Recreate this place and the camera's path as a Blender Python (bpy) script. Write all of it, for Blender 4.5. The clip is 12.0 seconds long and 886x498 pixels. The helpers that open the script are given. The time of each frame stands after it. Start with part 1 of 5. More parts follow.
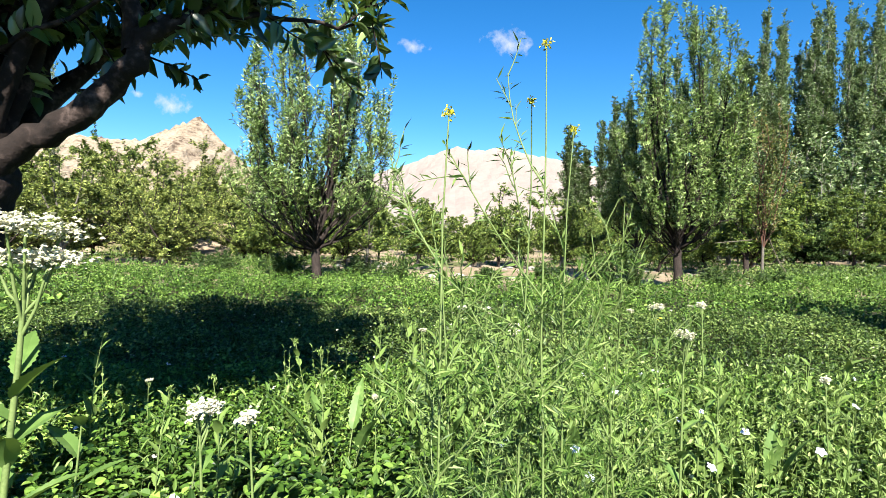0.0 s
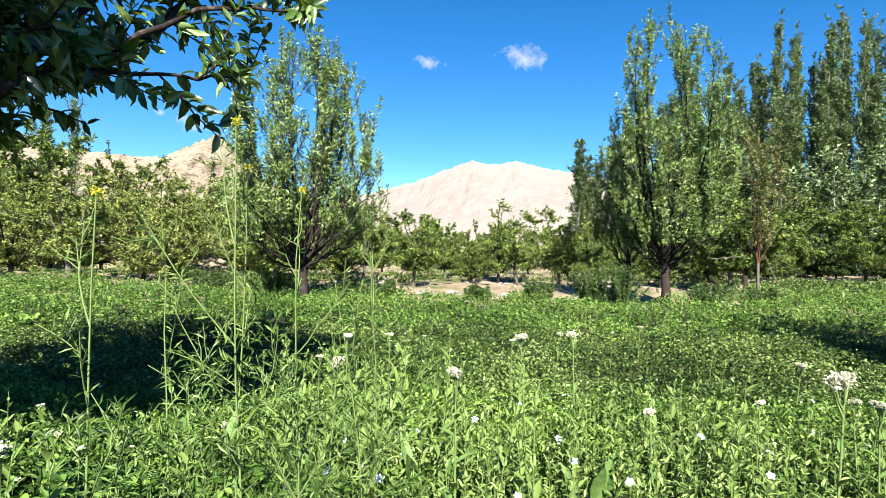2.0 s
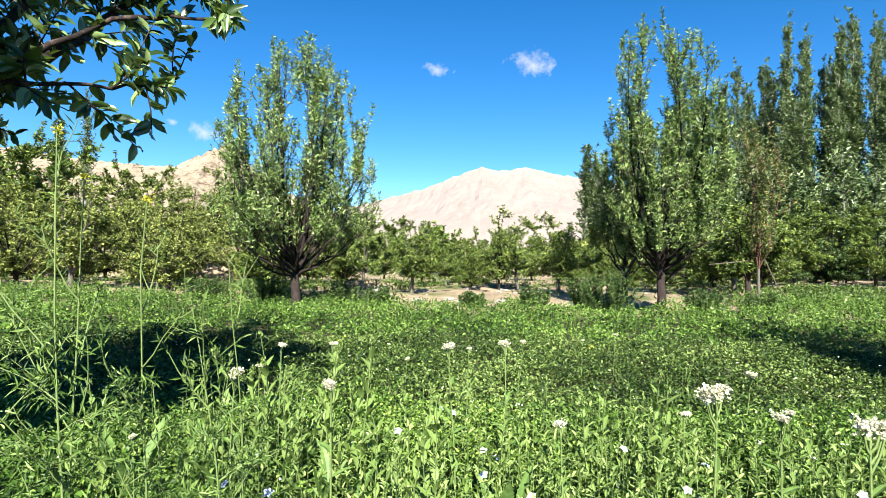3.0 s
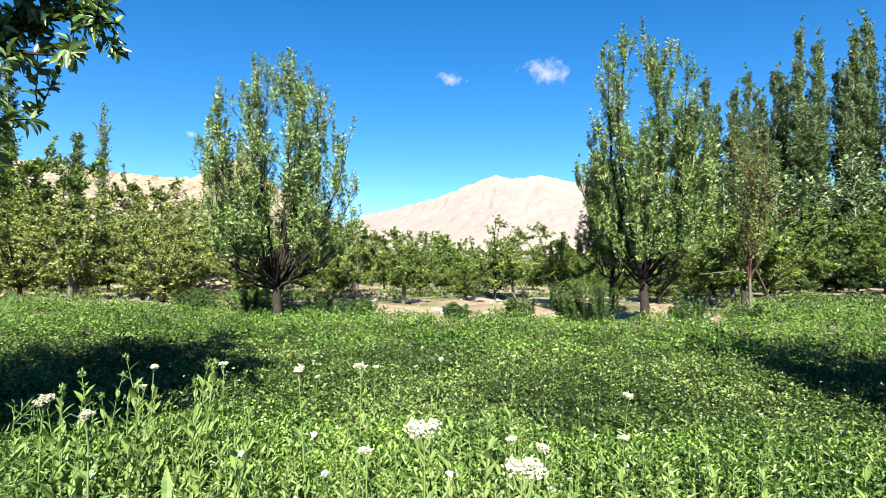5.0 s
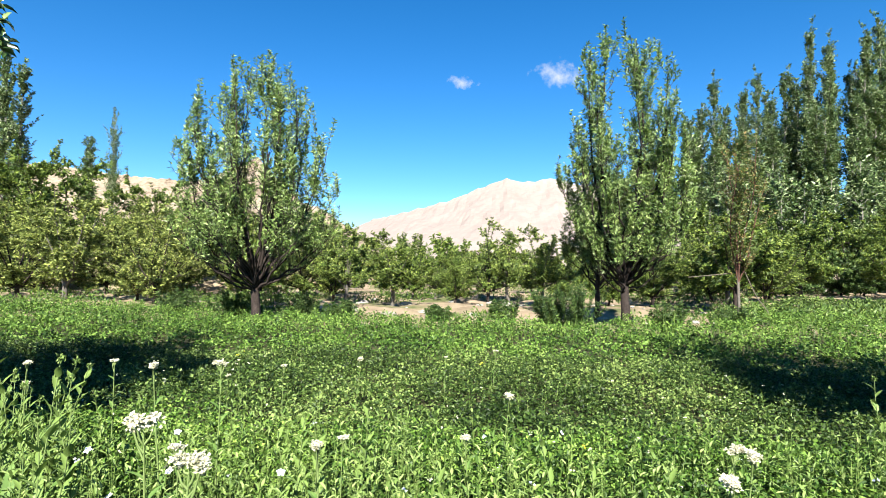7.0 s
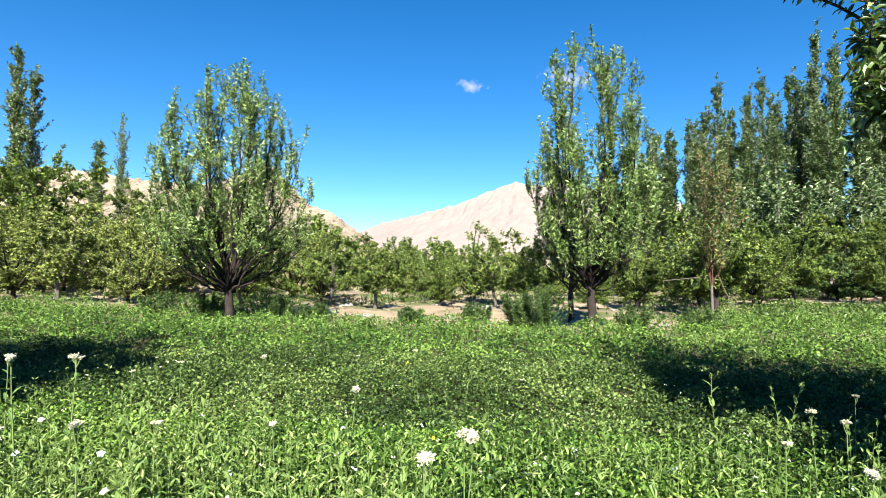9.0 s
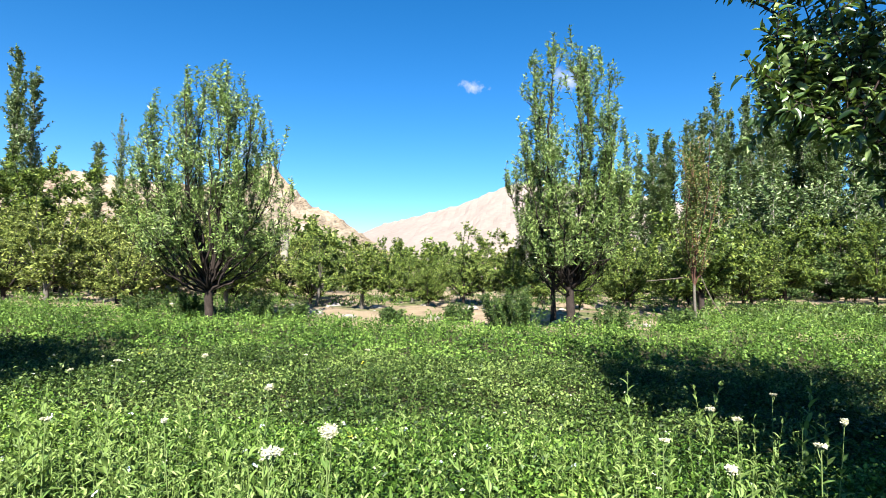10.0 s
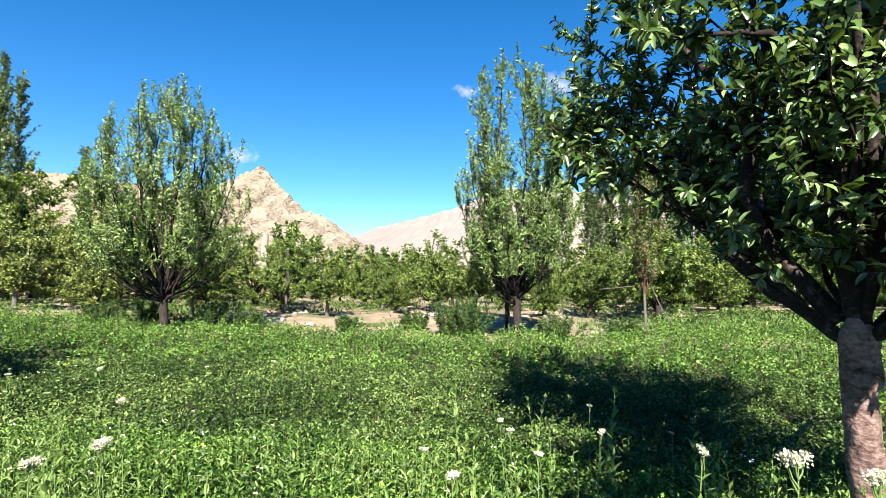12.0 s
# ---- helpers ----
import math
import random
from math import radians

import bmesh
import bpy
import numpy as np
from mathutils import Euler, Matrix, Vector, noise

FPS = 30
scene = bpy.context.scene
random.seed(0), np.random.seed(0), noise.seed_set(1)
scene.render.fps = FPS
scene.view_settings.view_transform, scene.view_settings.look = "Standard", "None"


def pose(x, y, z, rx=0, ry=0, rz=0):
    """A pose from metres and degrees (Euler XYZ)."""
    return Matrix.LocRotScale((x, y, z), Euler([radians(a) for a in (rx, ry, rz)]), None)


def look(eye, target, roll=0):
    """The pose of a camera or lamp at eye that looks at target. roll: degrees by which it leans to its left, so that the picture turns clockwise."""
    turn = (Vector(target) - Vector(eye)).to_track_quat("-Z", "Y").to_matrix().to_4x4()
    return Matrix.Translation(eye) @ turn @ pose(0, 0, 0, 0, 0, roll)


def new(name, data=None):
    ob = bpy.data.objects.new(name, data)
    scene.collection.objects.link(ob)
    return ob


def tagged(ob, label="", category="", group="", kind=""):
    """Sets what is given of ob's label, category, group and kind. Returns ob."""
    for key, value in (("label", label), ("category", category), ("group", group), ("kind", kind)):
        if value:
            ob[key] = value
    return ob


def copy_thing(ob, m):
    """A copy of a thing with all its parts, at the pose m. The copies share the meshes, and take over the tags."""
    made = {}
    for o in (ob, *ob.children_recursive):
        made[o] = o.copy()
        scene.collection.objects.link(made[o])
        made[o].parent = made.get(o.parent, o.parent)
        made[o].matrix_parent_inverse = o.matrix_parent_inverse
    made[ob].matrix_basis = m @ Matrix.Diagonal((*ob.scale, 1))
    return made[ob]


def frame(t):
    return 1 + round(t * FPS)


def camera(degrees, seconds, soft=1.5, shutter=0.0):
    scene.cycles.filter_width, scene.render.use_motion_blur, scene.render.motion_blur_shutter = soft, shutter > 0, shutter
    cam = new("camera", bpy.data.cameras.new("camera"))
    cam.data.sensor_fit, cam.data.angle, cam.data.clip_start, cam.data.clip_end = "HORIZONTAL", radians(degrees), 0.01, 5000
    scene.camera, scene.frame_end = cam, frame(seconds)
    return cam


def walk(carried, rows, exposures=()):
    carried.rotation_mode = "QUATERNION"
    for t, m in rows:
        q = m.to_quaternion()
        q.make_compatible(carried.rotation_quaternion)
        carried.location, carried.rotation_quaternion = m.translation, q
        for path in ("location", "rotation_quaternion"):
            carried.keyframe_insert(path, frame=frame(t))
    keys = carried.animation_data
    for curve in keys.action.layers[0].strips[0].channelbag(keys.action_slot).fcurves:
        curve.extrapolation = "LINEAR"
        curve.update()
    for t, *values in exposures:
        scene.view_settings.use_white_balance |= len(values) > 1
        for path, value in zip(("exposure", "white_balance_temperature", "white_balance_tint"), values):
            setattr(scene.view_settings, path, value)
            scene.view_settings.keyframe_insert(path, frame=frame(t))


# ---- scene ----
cam = camera(79.9, 12.0, soft=0.5)
PATH = [
    (0, (0.745, 0.268, 1.24), (0.746, 2.268, 1.198), 1.4),
    (0.5, (0.935, 0.181, 1.31), (0.927, 2.181, 1.282), 1.5),
    (1, (1.086, 0.133, 1.323), (1.059, 2.133, 1.31), 1.5),
    (1.5, (1.24, 0.138, 1.33), (1.198, 2.138, 1.326), 1.3),
    (2, (1.441, 0.16, 1.347), (1.381, 2.159, 1.356), 1.2),
    (2.5, (1.635, 0.169, 1.338), (1.556, 2.168, 1.36), 1.0),
    (3, (1.842, 0.213, 1.361), (1.744, 2.21, 1.394), 0.9),
    (4.8, (2.561, 0.234, 1.44), (2.408, 2.227, 1.505), 0.7),
    (5, (2.642, 0.223, 1.448), (2.488, 2.216, 1.512), 0.6),
    (5.5, (2.837, 0.254, 1.432), (2.679, 2.247, 1.5), 0.6),
    (6, (3.031, 0.281, 1.423), (2.865, 2.273, 1.495), 0.7),
    (6.5, (3.192, 0.313, 1.409), (3.011, 2.303, 1.485), 0.8),
    (7, (3.38, 0.331, 1.422), (3.185, 2.32, 1.498), 0.8),
    (7.2, (3.446, 0.349, 1.419), (3.248, 2.338, 1.495), 0.8),
    (8.8, (4.245, 0.185, 1.404), (4.016, 2.17, 1.498), 0.9),
    (9, (4.345, 0.2, 1.431), (4.115, 2.185, 1.519), 0.9),
    (9.5, (4.592, 0.227, 1.432), (4.359, 2.211, 1.522), 0.9),
    (10, (4.884, 0.237, 1.427), (4.647, 2.221, 1.518), 0.9),
    (10.5, (5.129, 0.234, 1.46), (4.895, 2.218, 1.552), 0.8),
    (11, (5.4, 0.16, 1.542), (5.175, 2.145, 1.637), 0.8),
    (11.5, (5.673, 0.058, 1.581), (5.452, 2.044, 1.682), 0.9),
    (12, (5.968, 0.004, 1.577), (5.754, 1.99, 1.683), 0.9),
]
walk(cam, [(t, look(eye, target, roll)) for t, eye, target, roll in PATH])

# ---- world, sun, exposure ----
SUN_ELEVATION = radians(37.5)
SUN_TURN = radians(6)
world = bpy.data.worlds.new("sky")
scene.world = world
world.use_nodes = True
wn = world.node_tree.nodes
wl = world.node_tree.links
sky = wn.new("ShaderNodeTexSky")
sky.sky_type = 'NISHITA'
sky.sun_disc = False
sky.sun_elevation = SUN_ELEVATION
sky.sun_rotation = math.pi - SUN_TURN
sky.altitude = 2000
sky.air_density = 1.0
sky.dust_density = 0.2
sky.ozone_density = 3.0
wn["Background"].inputs["Strength"].default_value = 0.05
deep = wn.new("ShaderNodeHueSaturation")
deep.inputs["Saturation"].default_value = 1.34
wl.new(sky.outputs[0], deep.inputs["Color"])
wl.new(deep.outputs[0], wn["Background"].inputs["Color"])
sun = new("sun", bpy.data.lights.new("sun", 'SUN'))
sun.data.energy = 5.0
sun.data.angle = radians(0.5)
sun.data.color = (1.0, 0.95, 0.86)
sun.matrix_world = look((math.sin(SUN_TURN) * math.cos(SUN_ELEVATION) * 100, -math.cos(SUN_TURN) * math.cos(SUN_ELEVATION) * 100, math.sin(SUN_ELEVATION) * 100), (0, 0, 0))
scene.view_settings.exposure = 2.12


# ---- materials ----
def node_mat(name):
    m = bpy.data.materials.new(name)
    m.use_nodes = True
    nt = m.node_tree
    return m, nt.nodes, nt.links, nt.nodes["Principled BSDF"]


def ramp(nodes, stops):
    r = nodes.new("ShaderNodeValToRGB")
    e = r.color_ramp.elements
    while len(e) < len(stops):
        e.new(0.5)
    for el, (pos, col) in zip(e, stops):
        el.position = pos
        el.color = (*col, 1)
    return r


def leaf_mat(name, dark, mid, light, rough=0.5, glow=0.3, spec=0.4, patch=0.0):
    """Foliage: every leaf takes its own shade; some light comes through the blade."""
    m, n, l, p = node_mat(name)
    geo = n.new("ShaderNodeNewGeometry")
    r = ramp(n, [(0.0, dark), (0.62, mid), (1.0, light)])
    fac = geo.outputs["Random Per Island"]
    if patch:
        tc = n.new("ShaderNodeTexCoord")
        nz = n.new("ShaderNodeTexNoise")
        nz.inputs["Scale"].default_value = patch
        nz.inputs["Detail"].default_value = 3
        l.new(tc.outputs["Object"], nz.inputs["Vector"])
        mx = n.new("ShaderNodeMath")
        mx.operation = 'MULTIPLY_ADD'
        l.new(nz.outputs["Fac"], mx.inputs[0])
        mx.inputs[1].default_value = 1.6
        mx.inputs[2].default_value = -0.8
        ad = n.new("ShaderNodeMath")
        ad.operation = 'ADD'
        ad.use_clamp = True
        l.new(mx.outputs[0], ad.inputs[0])
        l.new(fac, ad.inputs[1])
        fac = ad.outputs[0]
    l.new(fac, r.inputs["Fac"])
    l.new(r.outputs["Color"], p.inputs["Base Color"])
    p.inputs["Roughness"].default_value = rough
    p.inputs["Specular IOR Level"].default_value = spec
    tr = n.new("ShaderNodeBsdfTranslucent")
    bright = n.new("ShaderNodeMix")
    bright.data_type = 'RGBA'
    bright.inputs["Factor"].default_value = 0.5
    l.new(r.outputs["Color"], bright.inputs["A"])
    bright.inputs["B"].default_value = (0.194, 0.282, 0.0264, 1)
    l.new(bright.outputs["Result"], tr.inputs["Color"])
    mix = n.new("ShaderNodeMixShader")
    mix.inputs["Fac"].default_value = glow
    l.new(p.outputs[0], mix.inputs[1])
    l.new(tr.outputs[0], mix.inputs[2])
    l.new(mix.outputs[0], n["Material Output"].inputs["Surface"])
    return m


def rough_mat(name, stops, scale, rough=0.9, bump=0.4, depth=0.02, stretch=(1, 1, 1), fine=8.0):
    """Earth, bark, rock: noise at two scales for colour and relief."""
    m, n, l, p = node_mat(name)
    tc = n.new("ShaderNodeTexCoord")
    mp = n.new("ShaderNodeMapping")
    mp.inputs["Scale"].default_value = stretch
    l.new(tc.outputs["Object"], mp.inputs["Vector"])
    a = n.new("ShaderNodeTexNoise")
    a.inputs["Scale"].default_value = scale
    a.inputs["Detail"].default_value = 8
    a.inputs["Roughness"].default_value = 0.65
    l.new(mp.outputs[0], a.inputs["Vector"])
    b = n.new("ShaderNodeTexNoise")
    b.inputs["Scale"].default_value = scale * fine
    b.inputs["Detail"].default_value = 6
    l.new(mp.outputs[0], b.inputs["Vector"])
    mx = n.new("ShaderNodeMix")
    mx.data_type = 'FLOAT'
    mx.inputs["Factor"].default_value = 0.4
    l.new(a.outputs["Fac"], mx.inputs["A"])
    l.new(b.outputs["Fac"], mx.inputs["B"])
    r = ramp(n, stops)
    l.new(mx.outputs["Result"], r.inputs["Fac"])
    l.new(r.outputs["Color"], p.inputs["Base Color"])
    p.inputs["Roughness"].default_value = rough
    p.inputs["Specular IOR Level"].default_value = 0.2
    bp = n.new("ShaderNodeBump")
    bp.inputs["Strength"].default_value = bump
    bp.inputs["Distance"].default_value = depth
    l.new(mx.outputs["Result"], bp.inputs["Height"])
    l.new(bp.outputs[0], p.inputs["Normal"])
    return m


BARK_DARK = rough_mat("bark_dark", [(0.3, (0.00895, 0.00671, 0.00584)), (0.55, (0.0268, 0.0201, 0.017)), (0.75, (0.0584, 0.0447, 0.0403))], 14, bump=0.8, depth=0.012, stretch=(1, 1, 0.4))
BARK_NEAR = rough_mat("bark_apple", [(0.36, (0.0176, 0.0114, 0.00968)), (0.45, (0.0968, 0.0598, 0.0493)), (0.56, (0.202, 0.132, 0.113)), (0.72, (0.299, 0.22, 0.194))], 8, bump=1.0, depth=0.03, stretch=(1, 1, 1.5), fine=5)
BARK_PALE = rough_mat("bark_pale", [(0.3, (0.0447, 0.0403, 0.0336)), (0.55, (0.0982, 0.0895, 0.0758)), (0.75, (0.17, 0.161, 0.139))], 10, bump=0.5, depth=0.008)
BARK_POPLAR = rough_mat("bark_poplar", [(0.3, (0.0873, 0.0818, 0.0682)), (0.55, (0.18, 0.169, 0.147)), (0.75, (0.273, 0.262, 0.235))], 3, bump=0.4, depth=0.02)
# near limbs and left trunk: the crown's shade is put into this bark colour
BARK_LIMB_SHADED = rough_mat("bark_limb_shaded", [(0.3, (0.00436, 0.00327, 0.00273)), (0.52, (0.0164, 0.0115, 0.00982)), (0.72, (0.12, 0.0873, 0.0764))], 8, bump=0.9, depth=0.012, fine=5)
TWIG_RED = rough_mat("twig_red", [(0.3, (0.0447, 0.0201, 0.0134)), (0.6, (0.0982, 0.0492, 0.0358)), (0.8, (0.161, 0.0982, 0.0807))], 20, bump=0.4, depth=0.004)
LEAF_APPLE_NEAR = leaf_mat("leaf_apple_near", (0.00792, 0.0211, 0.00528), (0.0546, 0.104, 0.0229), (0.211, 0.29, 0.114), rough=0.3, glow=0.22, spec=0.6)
LEAF_APPLE = leaf_mat("leaf_apple", (0.02, 0.044, 0.009), (0.13, 0.21, 0.05), (0.36, 0.45, 0.17), rough=0.4, glow=0.22, spec=0.4)
LEAF_ORCHARD = leaf_mat("leaf_orchard", (0.0167, 0.0352, 0.00616), (0.0836, 0.128, 0.0246), (0.255, 0.308, 0.0748), rough=0.48, glow=0.16, spec=0.25)
LEAF_OLIVE = leaf_mat("leaf_olive", (0.0229, 0.0352, 0.00704), (0.119, 0.154, 0.0334), (0.308, 0.343, 0.0968), rough=0.5, glow=0.18, spec=0.25)
LEAF_BRIGHT = leaf_mat("leaf_bright", (0.0164, 0.036, 0.00546), (0.0655, 0.106, 0.018), (0.191, 0.24, 0.0491), rough=0.48, glow=0.15, spec=0.25)
LEAF_POPLAR = leaf_mat("leaf_poplar", (0.0088, 0.0229, 0.00704), (0.0651, 0.114, 0.0334), (0.264, 0.334, 0.158), rough=0.42, glow=0.14, spec=0.35)
LEAF_RED = leaf_mat("leaf_red", (0.0308, 0.044, 0.0123), (0.088, 0.132, 0.0308), (0.229, 0.15, 0.0616), glow=0.25)
CLOVER = leaf_mat("clover", (0.00891, 0.0255, 0.00416), (0.0605, 0.123, 0.0175), (0.187, 0.284, 0.0566), rough=0.45, glow=0.12, spec=0.18, patch=0.9)
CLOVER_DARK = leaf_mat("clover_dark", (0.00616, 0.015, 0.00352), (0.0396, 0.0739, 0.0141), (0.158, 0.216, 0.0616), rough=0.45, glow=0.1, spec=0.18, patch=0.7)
CLOVER_FAR = leaf_mat("clover_far", (0.0088, 0.0255, 0.0044), (0.0598, 0.12, 0.0185), (0.167, 0.255, 0.0563), rough=0.48, glow=0.12, spec=0.16, patch=0.9)
WEED = leaf_mat("weed", (0.0151, 0.0386, 0.00657), (0.0627, 0.116, 0.0225), (0.171, 0.242, 0.0703), rough=0.5, glow=0.16, spec=0.2)
STALK = leaf_mat("weed_stalk", (0.0502, 0.0882, 0.0187), (0.131, 0.198, 0.0493), (0.231, 0.303, 0.103), rough=0.5, glow=0.2, spec=0.2)
SHRUB = leaf_mat("shrub", (0.0109, 0.0273, 0.00655), (0.0327, 0.0655, 0.0153), (0.0982, 0.142, 0.0382), rough=0.5, glow=0.12, spec=0.2)
GRASS = leaf_mat("grass", (0.0224, 0.0537, 0.00671), (0.0627, 0.116, 0.0157), (0.134, 0.193, 0.0403), rough=0.5, glow=0.2)
BROAD = leaf_mat("broad_leaf", (0.0486, 0.0933, 0.0212), (0.0891, 0.156, 0.0378), (0.154, 0.231, 0.0681), rough=0.5, glow=0.22, spec=0.2, patch=28)
STEM = rough_mat("green_stem", [(0.3, (0.0655, 0.104, 0.0273)), (0.7, (0.142, 0.186, 0.0655))], 30, rough=0.6, bump=0.1, depth=0.002)
PETAL_WHITE = leaf_mat("white_petals", (0.405, 0.396, 0.246), (0.528, 0.519, 0.387), (0.598, 0.59, 0.502), rough=0.6, glow=0.15, spec=0.1)
PETAL_WHITE.node_tree.nodes["Mix"].inputs["Factor"].default_value = 0.05
PETAL_YELLOW = leaf_mat("yellow_petals", (0.282, 0.264, 0.0176), (0.396, 0.37, 0.0176), (0.484, 0.44, 0.0352), rough=0.6, glow=0.2)
PETAL_BLUE = leaf_mat("pale_blue_petals", (0.44, 0.484, 0.704), (0.572, 0.598, 0.748), (0.704, 0.704, 0.774), rough=0.6, glow=0.2)
PETAL_BLUE.node_tree.nodes["Mix"].inputs["Factor"].default_value = 0.05
WOOD_GREY = rough_mat("weathered_wood", [(0.3, (0.0537, 0.0447, 0.0358)), (0.7, (0.134, 0.116, 0.0938))], 12, bump=0.4, depth=0.006, stretch=(1, 1, 0.2))
PLASTER = rough_mat("pale_plaster", [(0.3, (0.15, 0.141, 0.114)), (0.7, (0.22, 0.207, 0.176))], 3, bump=0.2, depth=0.01)
ROCK_FAR = rough_mat("pale_hillside", [(0.3, (0.164, 0.136, 0.121)), (0.5, (0.186, 0.156, 0.14)), (0.7, (0.205, 0.175, 0.158))], 0.012, rough=1.0, bump=0.2, depth=8, fine=7)
ROCK_NEAR = rough_mat("rocky_hillside", [(0.38, (0.0818, 0.0573, 0.0409)), (0.46, (0.196, 0.155, 0.112)), (0.60, (0.262, 0.224, 0.169))], 0.05, rough=1.0, bump=1.0, depth=8, stretch=(1, 1, 2.2), fine=6)
STONE = rough_mat("field_stone", [(0.3, (0.179, 0.165, 0.143)), (0.7, (0.277, 0.26, 0.232))], 8, bump=0.5, depth=0.02)


def ground_mat():
    """Bare pale earth in the orchard, dark moist soil with moss under the meadow."""
    m, n, l, p = node_mat("earth")
    tc = n.new("ShaderNodeTexCoord")
    a = n.new("ShaderNodeTexNoise")
    a.inputs["Scale"].default_value = 0.6
    a.inputs["Detail"].default_value = 10
    a.inputs["Roughness"].default_value = 0.7
    l.new(tc.outputs["Object"], a.inputs["Vector"])
    dry = ramp(n, [(0.32, (0.12, 0.09, 0.06)), (0.5, (0.24, 0.186, 0.124)), (0.68, (0.311, 0.254, 0.18))])
    l.new(a.outputs["Fac"], dry.inputs["Fac"])
    moist = ramp(n, [(0.35, (0.0191, 0.0246, 0.00873)), (0.55, (0.0464, 0.0464, 0.0196)), (0.7, (0.0818, 0.0682, 0.0355))])
    b = n.new("ShaderNodeTexNoise")
    b.inputs["Scale"].default_value = 14
    b.inputs["Detail"].default_value = 6
    l.new(tc.outputs["Object"], b.inputs["Vector"])
    l.new(b.outputs["Fac"], moist.inputs["Fac"])
    sep = n.new("ShaderNodeSeparateXYZ")
    l.new(tc.outputs["Object"], sep.inputs[0])
    bend = n.new("ShaderNodeMath")
    bend.operation = 'MULTIPLY_ADD'
    l.new(a.outputs["Fac"], bend.inputs[0])
    bend.inputs[1].default_value = 5.0
    l.new(sep.outputs["Y"], bend.inputs[2])
    edge = n.new("ShaderNodeMapRange")
    edge.inputs["From Min"].default_value = 14.4
    edge.inputs["From Max"].default_value = 15.4
    l.new(bend.outputs[0], edge.inputs["Value"])
    # patches of weeds' litter on the dry earth
    c = n.new("ShaderNodeTexNoise")
    c.inputs["Scale"].default_value = 0.35
    c.inputs["Detail"].default_value = 7
    l.new(tc.outputs["Object"], c.inputs["Vector"])
    weeds = n.new("ShaderNodeMapRange")
    weeds.inputs["From Min"].default_value = 0.52
    weeds.inputs["From Max"].default_value = 0.62
    l.new(c.outputs["Fac"], weeds.inputs["Value"])
    g = n.new("ShaderNodeMix")
    g.data_type = 'RGBA'
    l.new(weeds.outputs[0], g.inputs["Factor"])
    l.new(dry.outputs["Color"], g.inputs["A"])
    g.inputs["B"].default_value = (0.0873, 0.0982, 0.0382, 1)
    mx = n.new("ShaderNodeMix")
    mx.data_type = 'RGBA'
    l.new(edge.outputs[0], mx.inputs["Factor"])
    l.new(moist.outputs["Color"], mx.inputs["A"])
    l.new(g.outputs["Result"], mx.inputs["B"])
    l.new(mx.outputs["Result"], p.inputs["Base Color"])
    p.inputs["Roughness"].default_value = 0.95
    p.inputs["Specular IOR Level"].default_value = 0.15
    bp = n.new("ShaderNodeBump")
    bp.inputs["Strength"].default_value = 0.7
    bp.inputs["Distance"].default_value = 0.11
    l.new(b.outputs["Fac"], bp.inputs["Height"])
    l.new(bp.outputs[0], p.inputs["Normal"])
    return m


def cloud_mat():
    m, n, l, p = node_mat("cloud")
    n.remove(p)
    tc = n.new("ShaderNodeTexCoord")
    mp = n.new("ShaderNodeMapping")
    mp.inputs["Location"].default_value = (-1, -1, 0)
    mp.inputs["Scale"].default_value = (2, 2, 0)
    l.new(tc.outputs["Generated"], mp.inputs["Vector"])
    ln = n.new("ShaderNodeVectorMath")
    ln.operation = 'LENGTH'
    l.new(mp.outputs[0], ln.inputs[0])
    nz = n.new("ShaderNodeTexNoise")
    nz.inputs["Scale"].default_value = 0.014
    nz.inputs["Detail"].default_value = 6
    nz.inputs["Roughness"].default_value = 0.6
    l.new(tc.outputs["Object"], nz.inputs["Vector"])
    ma = n.new("ShaderNodeMath")
    ma.operation = 'MULTIPLY_ADD'
    l.new(nz.outputs["Fac"], ma.inputs[0])
    ma.inputs[1].default_value = 2.2
    ma.inputs[2].default_value = -0.45
    sb = n.new("ShaderNodeMath")
    sb.operation = 'SUBTRACT'
    sb.use_clamp = True
    l.new(ma.outputs[0], sb.inputs[0])
    l.new(ln.outputs["Value"], sb.inputs[1])
    gain = n.new("ShaderNodeMath")
    gain.operation = 'MULTIPLY'
    gain.use_clamp = True
    l.new(sb.outputs[0], gain.inputs[0])
    gain.inputs[1].default_value = 0.85
    em = n.new("ShaderNodeEmission")
    em.inputs["Color"].default_value = (0.95, 0.97, 1, 1)
    em.inputs["Strength"].default_value = 0.26
    tr = n.new("ShaderNodeBsdfTransparent")
    mix = n.new("ShaderNodeMixShader")
    l.new(gain.outputs[0], mix.inputs["Fac"])
    l.new(tr.outputs[0], mix.inputs[1])
    l.new(em.outputs[0], mix.inputs[2])
    l.new(mix.outputs[0], n["Material Output"].inputs["Surface"])
    return m


# ---- mesh helpers ----
def mesh_of(name, verts, faces, material, smooth=False):
    """A mesh from an array of points and an array of faces that all have as many corners."""
    verts = np.asarray(verts, dtype=np.float32).reshape(-1, 3)
    faces = np.asarray(faces, dtype=np.int32)
    me = bpy.data.meshes.new(name)
    me.vertices.add(len(verts))
    me.vertices.foreach_set("co", verts.ravel())
    k = faces.shape[1]
    me.loops.add(faces.size)
    me.loops.foreach_set("vertex_index", faces.ravel())
    me.polygons.add(len(faces))
    me.polygons.foreach_set("loop_start", np.arange(0, faces.size, k, dtype=np.int32))
    me.polygons.foreach_set("use_smooth", np.full(len(faces), smooth))
    me.materials.append(material)
    me.update(calc_edges=True)
    return me


